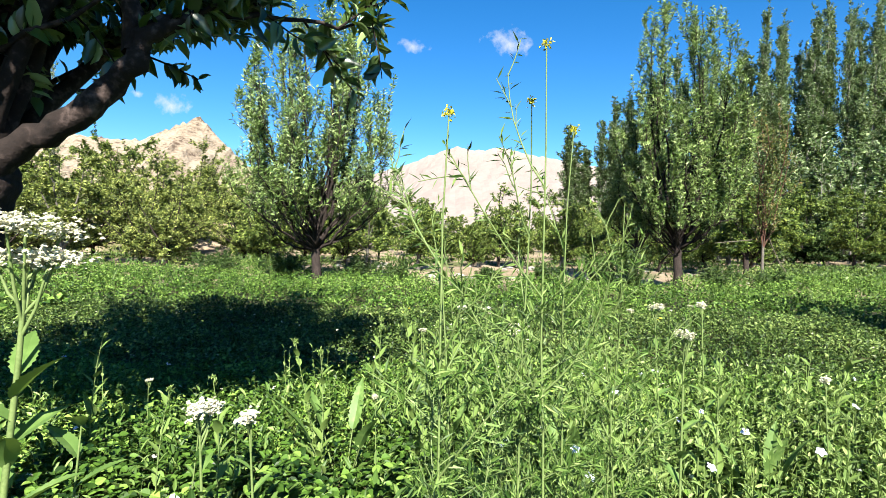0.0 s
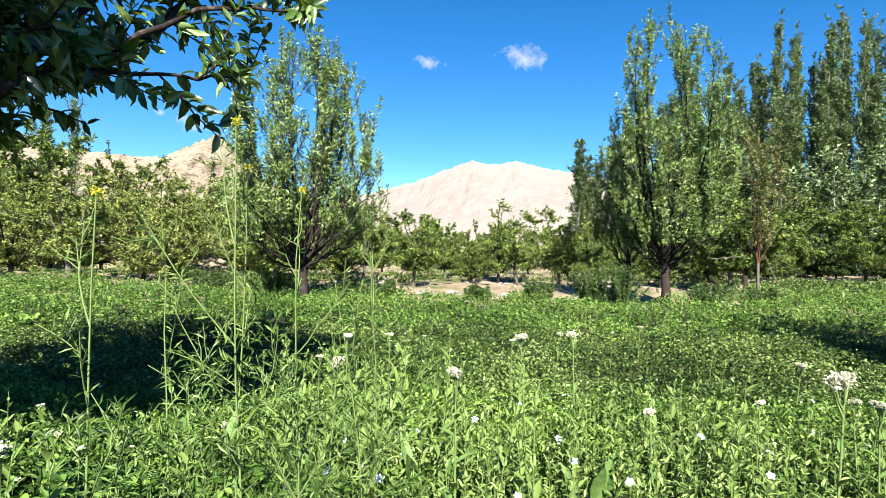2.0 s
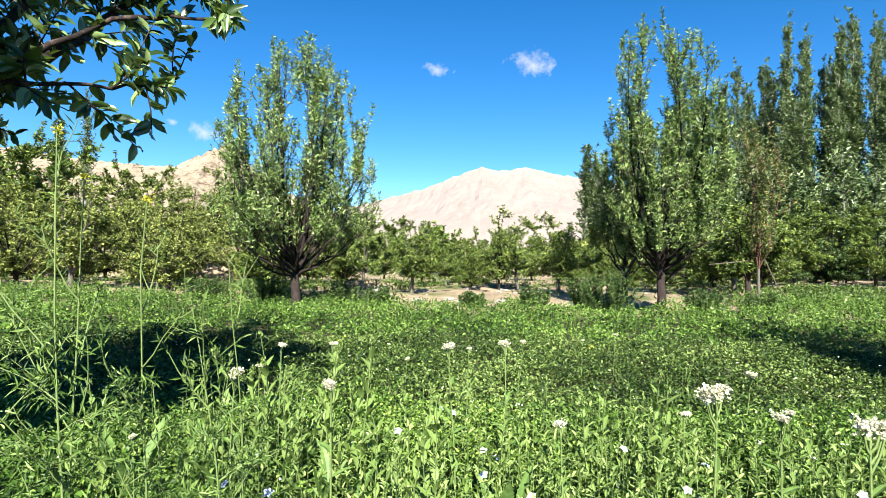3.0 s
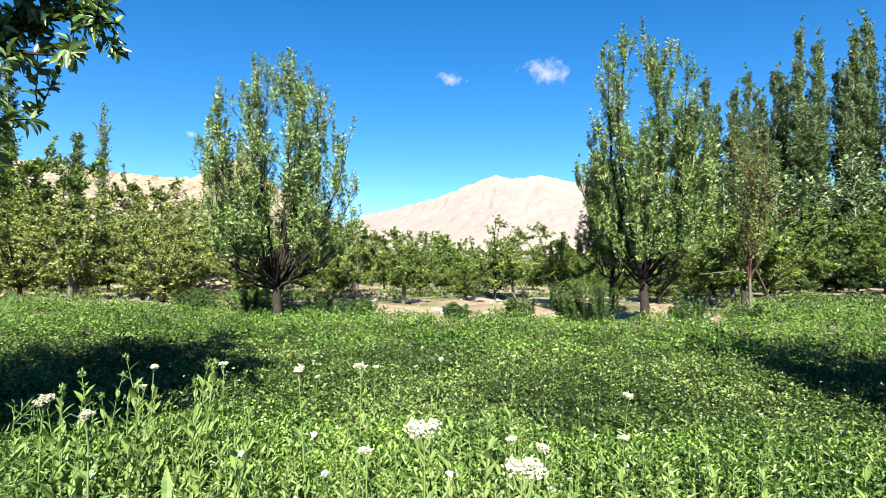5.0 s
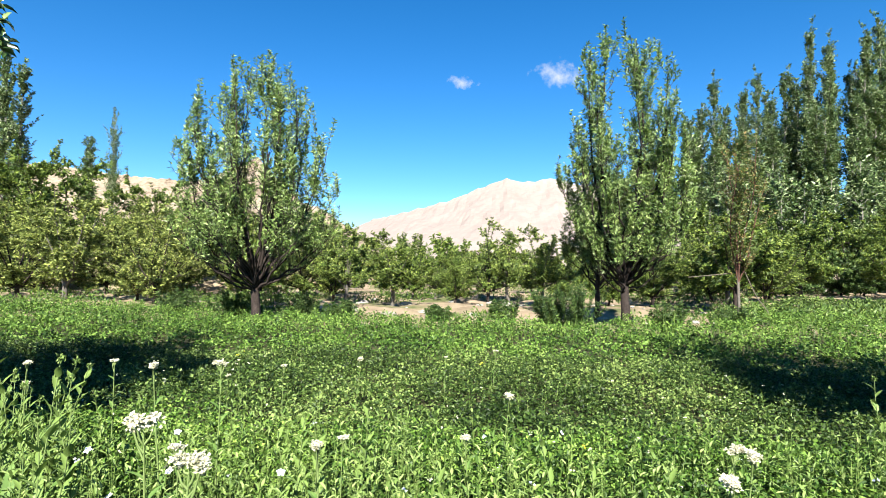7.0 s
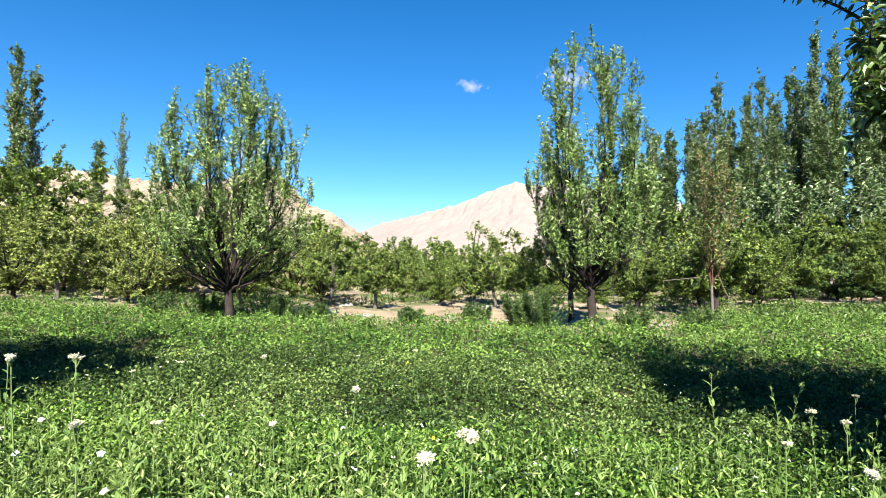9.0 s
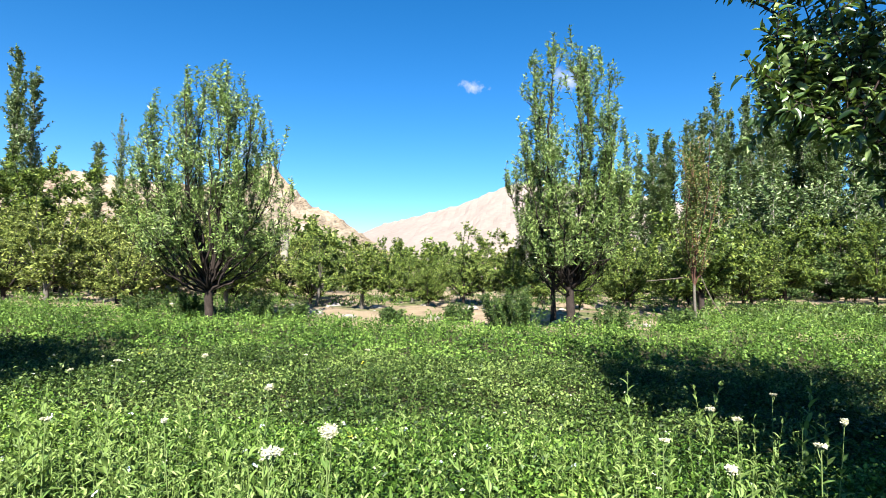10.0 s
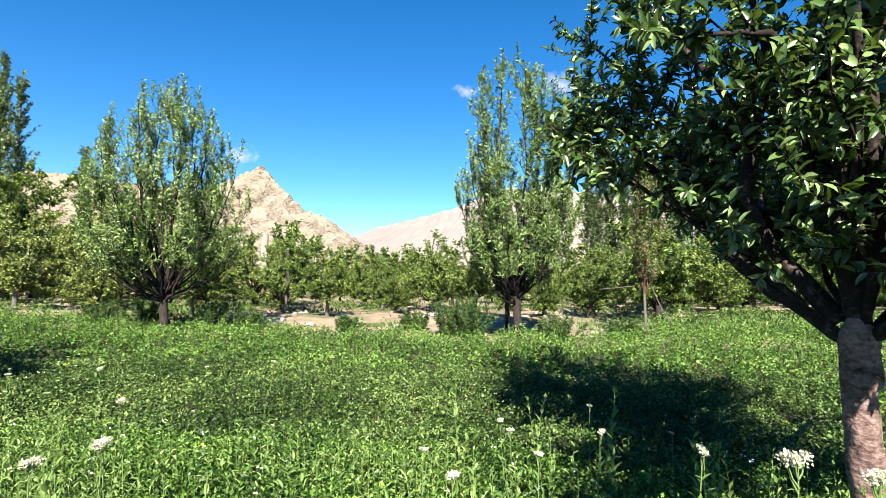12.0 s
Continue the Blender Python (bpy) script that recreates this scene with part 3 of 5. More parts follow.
THICKET = [thicket_poplar(44, 8.5, pose(24.0, 41.0, 0.1, 0, 0, 0)), thicket_poplar(45, 7.5, pose(26.3, 42.0, 0.1, 0, 0, 0))]
for row in range(5):
    for i in range(17):
        x, y = 19.5 + i * 1.9 + rng.normal(0, 0.35) + row * 0.7, 40.0 + row * 2.1 + rng.normal(0, 0.4)
        c = copy_thing(THICKET[(i + row) % 2], pose(x, y, ground_z(x, y), 0, 0, rng.uniform(0, 360)))
        s = rng.uniform(0.85, 1.15)
        c.scale = (s * 1.05, s * 1.05, s)


# ---- the two upright apple trees at the meadow's edge ----
def apple_mid(seed, fork, limbs, profile, count, size, place, label, trunk_r=0.11):
    """An open vase-shaped apple tree. Its limbs leave a low fork, swing out and rise within the crown's outline,
    which is given as (height, half-width) marks; straight leafy shoots stand on them."""
    r = np.random.default_rng(seed)
    pz, pr = zip(*profile)
    high = pz[-1]
    trunk = (np.array([[0, 0, -0.1], [0.01, 0, fork * 0.4], [-0.02, 0.01, fork * 0.8], [0, 0, fork + 0.2], [0.0, 0.0, fork + 0.5]]), trunk_r * np.array([1.25, 0.95, 0.85, 0.7, 0.4]))

    def inside(pts):
        """Draws a line in where it leaves the crown."""
        pts = np.array(pts)
        rad = np.linalg.norm(pts[:, :2], axis=1)
        lim = np.interp(pts[:, 2], pz, pr)
        pts[:, :2] *= np.minimum(1.0, lim / np.maximum(rad, 1e-6))[:, None] ** 0.8
        return pts

    out, twigs = [], []
    for i in range(limbs):
        u = (i + 0.5) / limbs
        az = 2 * math.pi * (i * 0.382 + r.uniform(-0.05, 0.05))
        lean = 1.15 * u ** 0.92 * r.uniform(0.9, 1.08)
        way = np.array([math.cos(az), math.sin(az), 0])
        p0 = np.array([0, 0, fork * r.uniform(0.8, 1.05) + 0.45 * (1 - u) * r.random()])
        reach = next((d for d in np.arange(0.6, high, 0.05) if d * math.sin(lean) > np.interp(p0[2] + d * math.cos(lean), pz, pr) or p0[2] + d * math.cos(lean) > high), high) * r.uniform(0.88, 1.0)
        p2 = p0 + (way * math.sin(lean) + np.array([0, 0, math.cos(lean)])) * reach
        p1 = (p0 + p2) / 2 + way * 0.14 * reach - np.array([0, 0, 0.06 * reach])
        top = p2[2]
        q = np.linspace(0, 1, 13)[:, None]
        pts = p0 * (1 - q) ** 2 + p1 * 2 * q * (1 - q) + p2 * q * q
        pts[1:-1] += r.normal(0, 0.03, (11, 3))
        thick = (0.014 + 0.005 * reach) * r.uniform(0.7, 1.3)
        main = (inside(pts), thick * (1 - np.linspace(0, 1, 13)) ** 0.8 + 0.006)
        lines = [main]
        twigs.append(main[0][6:])
        for _ in range(int(6 + 3.4 * reach)):
            s = r.uniform(0.3, 0.97)
            p, t, rr = along(main, s)
            a2 = r.uniform(0, 2 * math.pi)
            d = unit(t * 0.35 + np.array([math.cos(a2), math.sin(a2), 0]) * 0.75 + way * 0.2 + np.array([0, 0, r.uniform(0.0, 0.7)]))
            br = sprout(r, p, d, r.uniform(0.3, 0.9) * (1.1 - 0.35 * s), max(rr * 0.4, 0.006), 0.004, 5, 0.12, 0.12)
            br = (inside(br[0]), br[1])
            lines.append(br)
            twigs.append(br[0][2:])
            for _k in range(int(r.integers(2, 5))):
                b0, t2, _r = along(br, r.uniform(0.25, 1.0))
                sh = sprout(r, b0, unit(t2 * 0.25 + np.array([r.normal(0, 0.22), r.normal(0, 0.22), 1.0])), r.uniform(0.16, 0.5), 0.005, 0.002, 4, 0.05, 0.06)
                sh = (inside(sh[0]), sh[1])
                lines.append(sh)
                twigs.extend([sh[0], sh[0]])
        # long straight shoots towards the limb's end
        for _ in range(3):
            p, t, rr = along(main, r.uniform(0.6, 0.99))
            sh = sprout(r, p, unit(t * 0.3 + np.array([r.normal(0, 0.13), r.normal(0, 0.13), 1.0])), r.uniform(0.4, 0.95), 0.007, 0.002, 6, 0.04, 0.05)
            lines.append(sh)
            twigs.extend([sh[0], sh[0], sh[0][2:]])
        out.append(lines)
    twigs = [t for t in twigs if t[:, 2].mean() > fork + r.uniform(0.35, 0.8)]
    return tree_thing("apple_tree", trunk, out, leaves_on(r, twigs, count, size, 0.31, 0.8, tip=0.12), BARK_DARK, LEAF_APPLE, 9, 3, place, label, "tree", "upright apple trees")


apple_mid(51, 0.8, 36, [(0.3, 0.3), (0.9, 0.9), (1.4, 1.45), (2.0, 1.85), (2.8, 1.95), (3.8, 1.7), (4.5, 1.42), (5.1, 1.22), (5.55, 1.02)], 39000, 0.098, pose(-2.05, 12.0, 0.1, 0, 0, 30) @ Matrix.Diagonal((1, 1, 1.06, 1)), "vase-shaped apple tree with long upright leafy shoots")
apple_mid(56, 0.95, 36, [(0.4, 0.3), (0.9, 0.6), (1.5, 1.0), (2.4, 1.4), (3.6, 1.55), (5.0, 1.35), (5.8, 1.08), (6.5, 0.82), (6.85, 0.65)], 44000, 0.098, pose(6.4, 12.95, 0.1, 0, 0, 0) @ Matrix.Diagonal((1, 1, 1.05, 1)), "tall dense apple tree with long upright leafy shoots")
apple_mid(53, 0.9, 9, [(0.6, 0.3), (1.4, 0.8), (2.2, 1.0), (3.2, 0.9), (4.2, 0.6)], 8000, 0.105, pose(6.2, 15.2, 0.1, 0, 0, 60), "slim dark-trunked apple tree behind a taller one", 0.08)


# ---- forked tree with pale stems, sapling with props ----
def forked_tree():
    r = np.random.default_rng(61)
    tr, lm, tw = fruit_tree(r, 4.0, 1.2, 0.6, 0.09, 9, 0.08, 0.9, 1.2, 0.35, 0.2)
    tree_thing("fruit_tree", tr, merged(lm), leaves_on(r, tw, 6500, 0.14, 0.5), BARK_PALE, LEAF_OLIVE, 7, 5, pose(-12.0, 18.0, 0.1, 0, 0, 70), "olive-green fruit tree with a pale forked stem", "tree", "orchard trees")
    r = np.random.default_rng(62)
    tr, lm, tw = fruit_tree(r, 5.4, 0.45, 1.3, 0.04, 6, 0.25, 0.9, 0.45)
    tree_thing("sapling", tr, merged(lm), leaves_on(r, tw, 3200, 0.10, 0.4), BARK_PALE, LEAF_RED, 7, 4, pose(10.15, 15.8, 0.1, 0, 0, 0), "slender pale-stemmed sapling with reddish young shoots", "tree", limb_bark=TWIG_RED)
    r = np.random.default_rng(63)
    tr, lm, tw = fruit_tree(r, 4.0, 1.3, 0.8, 0.09, 9, 0.06, 0.9, 1.25, 0.35, 0.2)
    tree_thing("fruit_tree", tr, merged(lm), leaves_on(r, tw, 6500, 0.145, 0.5), BARK_DARK, LEAF_BRIGHT, 7, 4, pose(11.3, 18.6, 0.1, 0, 0, 0), "spreading bright green fruit tree beside a sapling", "tree", "orchard trees")
    for a, b in (((10.25, 15.75, 1.45), (10.95, 15.6, 0.05)), ((8.9, 16.2, 1.28), (10.15, 15.85, 1.45))):
        me = mesh_of("prop_pole", *tubes([(np.linspace(a, b, 5) + np.random.default_rng(3).normal(0, 0.012, (5, 3)), np.linspace(0.010, 0.016, 5))], 6), WOOD_GREY, True)
        tagged(new("prop_pole", me), "weathered grey wooden pole propping a sapling", "pole")


forked_tree()


def gate_post():
    bm = bmesh.new()
    bmesh.ops.create_cube(bm, size=1)
    bmesh.ops.scale(bm, vec=(0.4, 0.4, 3.1), verts=bm.verts)
    bmesh.ops.translate(bm, vec=(0, 0, 1.55), verts=bm.verts)
    bmesh.ops.bevel(bm, geom=bm.edges[:], offset=0.05, segments=2, affect='EDGES')
    me = bpy.data.meshes.new("plaster_post")
    bm.to_mesh(me)
    me.materials.append(PLASTER)
    ob = tagged(new("plaster_post", me), "pale plastered square post among orchard trees", "post")
    ob.matrix_basis = pose(-10.2, 35, ground_z(-10.2, 35) - 0.05, 0, 0, 12)


gate_post()


# ---- shrubs and tufts at the meadow's edge ----
def shrub(seed, x, y, h, w, count, leaf, label):
    r = np.random.default_rng(seed)
    lines, twigs = [], []
    for _ in range(42):
        az, tilt = r.uniform(0, 2 * math.pi), abs(r.normal(0, 0.42))
        st = (math.cos(az) * r.uniform(0, w * 0.3), math.sin(az) * r.uniform(0, w * 0.3), -0.05)
        ln = sprout(r, st, (math.cos(az) * math.sin(tilt), math.sin(az) * math.sin(tilt), math.cos(tilt)), h * r.uniform(0.6, 1.05), 0.009, 0.003, 5, 0.08, 0.05)
        lines.append(ln)
        twigs.append(ln[0])
    top = new("shrub")
    part("stem", mesh_of("stem", *tubes(lines, 3), SHRUB, True), top)
    part("foliage", mesh_of("foliage", *leaves_on(r, twigs, count, 0.08, 0.3, 0.9), leaf), top)
    top.matrix_basis = pose(x, y, GROUND, 0, 0, 0)
    tagged(top, label, "shrub", "shrubs at meadow edge")


for i, (x, y, h, w) in enumerate(((5.25, 13.0, 1.15, 1.2), (4.75, 13.5, 0.95, 0.9), (-1.2, 12.8, 0.75, 0.9), (-3.0, 12.8, 0.8, 0.8), (-4.8, 13.4, 0.75, 1.2), (3.6, 14.6, 0.55, 1.0), (7.3, 12.8, 0.7, 0.9), (1.9, 13.8, 0.45, 1.0), (-0.3, 12.9, 0.6, 0.8), (9.0, 13.6, 0.6, 1.0))):
    shrub(70 + i, x, y, h, w, 3800, SHRUB, "dense tuft of dark green narrow-leaved stems")


# ---- stones and clods on the bare earth ----
def stones():
    r = np.random.default_rng(80)
    for i in range(75):
        x, y = r.uniform(-8, 14), 14.6 + 9.0 * r.random() ** 1.3
        bm = bmesh.new()
        bmesh.ops.create_icosphere(bm, subdivisions=2, radius=1)
        for v in bm.verts:
            v.co *= 1 + 0.35 * noise.noise(v.co * 1.3 + Vector((i * 3.1, 0, 0)))
        s = 0.04 + 0.15 * r.random() ** 2
        bmesh.ops.scale(bm, vec=(s * r.uniform(1, 1.7), s, s * 0.55), verts=bm.verts)
        me = bpy.data.meshes.new("stone")
        bm.to_mesh(me)
        me.materials.append(STONE)
        ob = tagged(new("stone", me), "pale rounded stone on bare orchard earth", "stone", "stones")
        ob.matrix_basis = pose(x, y, ground_z(x, y) + 0.02, 0, 0, r.uniform(0, 360))


stones()


# ---- the two near apple trees, whose branches hang into the view ----
def gnarl(me, seed):
    """Knots, ridges and hollows on a trunk."""
    co = np.empty(len(me.vertices) * 3, dtype=np.float32)
    no = np.empty_like(co)
    me.vertices.foreach_get("co", co)
    me.vertex_normals.foreach_get("vector", no)
    co, no = co.reshape(-1, 3), no.reshape(-1, 3)
    amp = np.array([0.012 * noise.noise(Vector((x * 9, y * 9, z * 5 + seed))) + 0.006 * noise.noise(Vector((x * 28, y * 28, z * 40 + seed))) for x, y, z in co.tolist()])
    # two old pruning scars
    for az, z in ((-2.2, 0.82), (-1.6, 1.08)):
        c = np.array([0.07 * math.cos(az), 0.07 * math.sin(az), z])
        d = np.linalg.norm(co - c, axis=1)
        amp += 0.022 * np.exp(-((d - 0.035) / 0.014) ** 2) - 0.012 * np.exp(-(d / 0.02) ** 2)
    me.vertices.foreach_set("co", (co + no * amp[:, None]).astype(np.float32).ravel())
    me.update()


def near_tree(seed, base, fork_z, radius, mains, extra, count, size, label, lean=-0.03, bark=BARK_NEAR, low=(), canopy=(), shade_leaves=0):
    """A near apple tree: mains are limbs given by a few bends, (points, first and last radius); extra fills the crown."""
    r = np.random.default_rng(seed)
    bx, by = base
    trunk_pts = np.array([[0, 0, -0.15], [lean * 0.05, 0, 0.12], [lean * 0.4 + 0.015, 0, (fork_z - GROUND) * 0.45], [lean * 0.75 - 0.01, 0, (fork_z - GROUND) * 0.8], [lean, 0.0, fork_z - GROUND - 0.03], [lean, 0.0, fork_z - GROUND + 0.05], [lean, 0.0, fork_z - GROUND + 0.11]])
    trunk = (trunk_pts, radius * np.array([1.5, 1.15, 1.0, 0.95, 1.1, 0.95, 0.35]))
    q = np.linspace(0, 1, 46)
    s = np.linspace(0, 1, len(trunk_pts))
    trunk = (np.stack([np.interp(q, s, trunk_pts[:, k]) for k in range(3)], axis=1), np.interp(q, s, trunk[1]) * (1 + 0.035 * np.sin(q * 31 + seed) + 0.03 * np.sin(q * 83 + 2 * seed)))
    limbs, twigs = [], []
    org = np.array([bx, by, GROUND])

    def dress(main, nb, reach, first=0.16):
        lines = [main]
        twigs.append(main[0][len(main[0]) // 2:])
        for _ in range(nb):
            p, t, rr = along(main, r.uniform(first, 1.0))
            side = r.normal(0, 1, 3) * np.array([1, 1, 0.5]) + np.array([0, 0, 0.55])
            br = sprout(r, p, unit(t * 0.4 + unit(side)), reach * r.uniform(0.5, 1.2), min(max(rr * 0.4, 0.005), 0.016), 0.003, 6, 0.16, 0.05)
            lines.append(br)
            twigs.append(br[0][1:])
            for _k in range(int(r.integers(2, 4))):
                q, t2, _r = along(br, r.uniform(0.2, 0.95))
                tw = sprout(r, q, unit(t2 * 0.5 + r.normal(0, 0.7, 3)), r.uniform(0.12, 0.32), 0.004, 0.002, 3, 0.1, 0.05)
                lines.append(tw)
                twigs.append(tw[0])
        limbs.append(lines)

    def bent(pts, r0, r1, nb, reach, first=0.16):
        pts = np.array(pts, dtype=float) - org
        s = np.linspace(0, 1, len(pts))
        q = np.linspace(0, 1, len(pts) * 3)
        fine = np.stack([np.interp(q, s, pts[:, k]) for k in range(3)], axis=1)
        fine[1:-1] = (fine[:-2] + fine[1:-1] * 2 + fine[2:]) / 4
        fine[1:-1] += r.normal(0, 0.008, (len(fine) - 2, 3))
        rad = np.linspace(r0, r1, len(q)) * r.uniform(0.9, 1.12, len(q))
        dress((fine, rad), nb, reach, first)

    for limb in mains:
        bent(*limb)
    for d, ln, nb, *rest in extra:
        dress(sprout(r, trunk_pts[-1] - np.array([0, 0, 0.14]), unit(np.array(d, dtype=float)), ln, radius * 0.36, 0.010, 9, 0.16, 0.05), nb, rest[0] if rest else 0.75)
    for limb in low:
        bent(*limb)
    seen = len(twigs)
    for limb in canopy:
        bent(*limb)
    upper = twigs[seen:]
    del twigs[seen:]
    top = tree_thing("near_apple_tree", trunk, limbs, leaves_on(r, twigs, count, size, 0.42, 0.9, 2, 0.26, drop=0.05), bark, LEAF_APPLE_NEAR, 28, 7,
                     pose(bx, by, GROUND, 0, 0, 0), label, "tree", "near apple trees", BARK_LIMB_SHADED)
    gnarl(next(c for c in top.children if c.name.startswith("trunk")).data, seed)
    if upper:
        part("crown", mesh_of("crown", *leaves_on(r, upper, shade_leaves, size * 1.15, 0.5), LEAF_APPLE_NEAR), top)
    return top


near_tree(91, (7.55, 2.5), 1.33, 0.07,
          [([(7.5, 2.52, 1.32), (7.35, 2.6, 1.46), (7.2, 2.8, 1.6), (7.09, 3.1, 1.89), (6.95, 3.15, 2.08), (6.83, 3.3, 2.34), (6.6, 3.4, 2.6), (6.42, 3.55, 2.76)], 0.036, 0.008, 24, 0.5),
           ([(7.09, 3.08, 1.87), (7.1, 3.4, 2.35), (6.95, 3.75, 2.8), (6.85, 4.15, 3.25), (6.6, 4.4, 3.6)], 0.022, 0.007, 18, 0.6),
           ([(7.2, 2.7, 2.3), (6.9, 2.9, 2.9), (6.6, 3.2, 3.3), (6.45, 3.4, 3.7)], 0.025, 0.008, 14, 0.5),
           ([(7.53, 2.5, 1.36), (7.46, 2.5, 1.78), (7.5, 2.52, 2.2), (7.58, 2.5, 2.7), (7.6, 2.5, 3.4)], 0.05, 0.025, 22, 0.6),
           ([(7.47, 2.55, 1.4), (7.24, 2.7, 1.77), (7.14, 2.7, 2.04), (7.22, 2.7, 2.4), (7.25, 2.68, 2.6), (7.18, 2.65, 3.0), (7.0, 2.7, 3.6)], 0.032, 0.012, 24, 0.5),
           ([(7.4, 2.6, 2.1), (7.19, 2.35, 2.62), (6.95, 2.3, 2.63), (6.7, 2.3, 2.6)], 0.022, 0.008, 9, 0.4)],
          [((0.7, 0.3, 0.75), 2.5, 13), ((0.3, -0.75, 0.75), 2.3, 12), ((0.5, 0.8, 0.7), 3.0, 14), ((0.9, -0.2, 0.8), 2.6, 13), ((-0.2, 0.35, 1.0), 3.4, 14), ((0.9, 0.6, 0.6), 2.8, 13), ((0.2, -0.6, 1.0), 2.6, 16), ((0.0, 0.2, 1.0), 4.2, 18), ((0.5, 0.5, 1.0), 4.2, 18), ((0.9, 0.1, 0.5), 2.8, 14), ((0.9, -0.6, 0.5), 1.9, 18)],
          33000, 0.070, "apple tree with a smooth pinkish-grey trunk forking low over meadow",
          low=[([(7.56, 2.46, 1.36), (7.64, 2.0, 1.6), (7.58, 1.5, 1.9), (7.3, 1.1, 2.1), (6.98, 0.75, 2.25), (6.75, 0.45, 2.4)], 0.032, 0.01, 40, 0.34),
               ([(7.6, 2.4, 1.4), (7.72, 1.9, 1.75), (7.42, 1.5, 2.1), (7.05, 1.2, 2.42), (6.8, 1.0, 2.6)], 0.03, 0.01, 36, 0.3),
               ([(7.5, 2.55, 1.42), (7.45, 3.0, 1.75), (7.4, 3.5, 2.0), (7.2, 3.9, 2.25)], 0.022, 0.007, 26, 0.4),
               ([(7.55, 2.6, 1.42), (7.7, 3.1, 1.7), (7.95, 3.7, 1.95), (8.0, 4.2, 2.2)], 0.022, 0.007, 28, 0.45),
               ([(7.35, 2.6, 1.48), (7.05, 2.95, 1.85), (6.75, 3.1, 2.1), (6.5, 3.2, 2.3), (6.35, 3.25, 2.45)], 0.018, 0.006, 20, 0.3, 0.4)],
          canopy=[([(7.55, 2.5, 1.5), (7.5, 2.3, 2.7), (7.2, 2.3, 3.6), (6.9, 2.4, 4.3), (6.7, 2.5, 4.9)], 0.035, 0.01, 26, 0.7),
                  ([(7.55, 2.5, 1.5), (7.9, 2.4, 2.9), (8.2, 2.5, 3.9), (8.3, 2.7, 4.9)], 0.035, 0.01, 26, 0.7),
                  ([(7.55, 2.5, 1.5), (8.0, 2.4, 2.9), (8.5, 2.4, 3.6), (8.9, 2.5, 4.1)], 0.03, 0.01, 24, 0.7),
                  ([(7.55, 2.5, 1.5), (7.7, 2.3, 3.0), (7.6, 2.5, 4.2), (7.6, 2.9, 5.2)], 0.035, 0.01, 26, 0.7),
                  ([(7.55, 2.5, 1.5), (8.1, 2.6, 2.6), (8.8, 2.7, 3.2), (9.3, 2.8, 3.7)], 0.03, 0.01, 22, 0.6),
                  ([(7.6, 2.4, 1.5), (8.1, 1.9, 2.0), (8.5, 1.4, 2.3), (8.8, 1.0, 2.6)], 0.03, 0.01, 30, 0.5)], shade_leaves=29000)
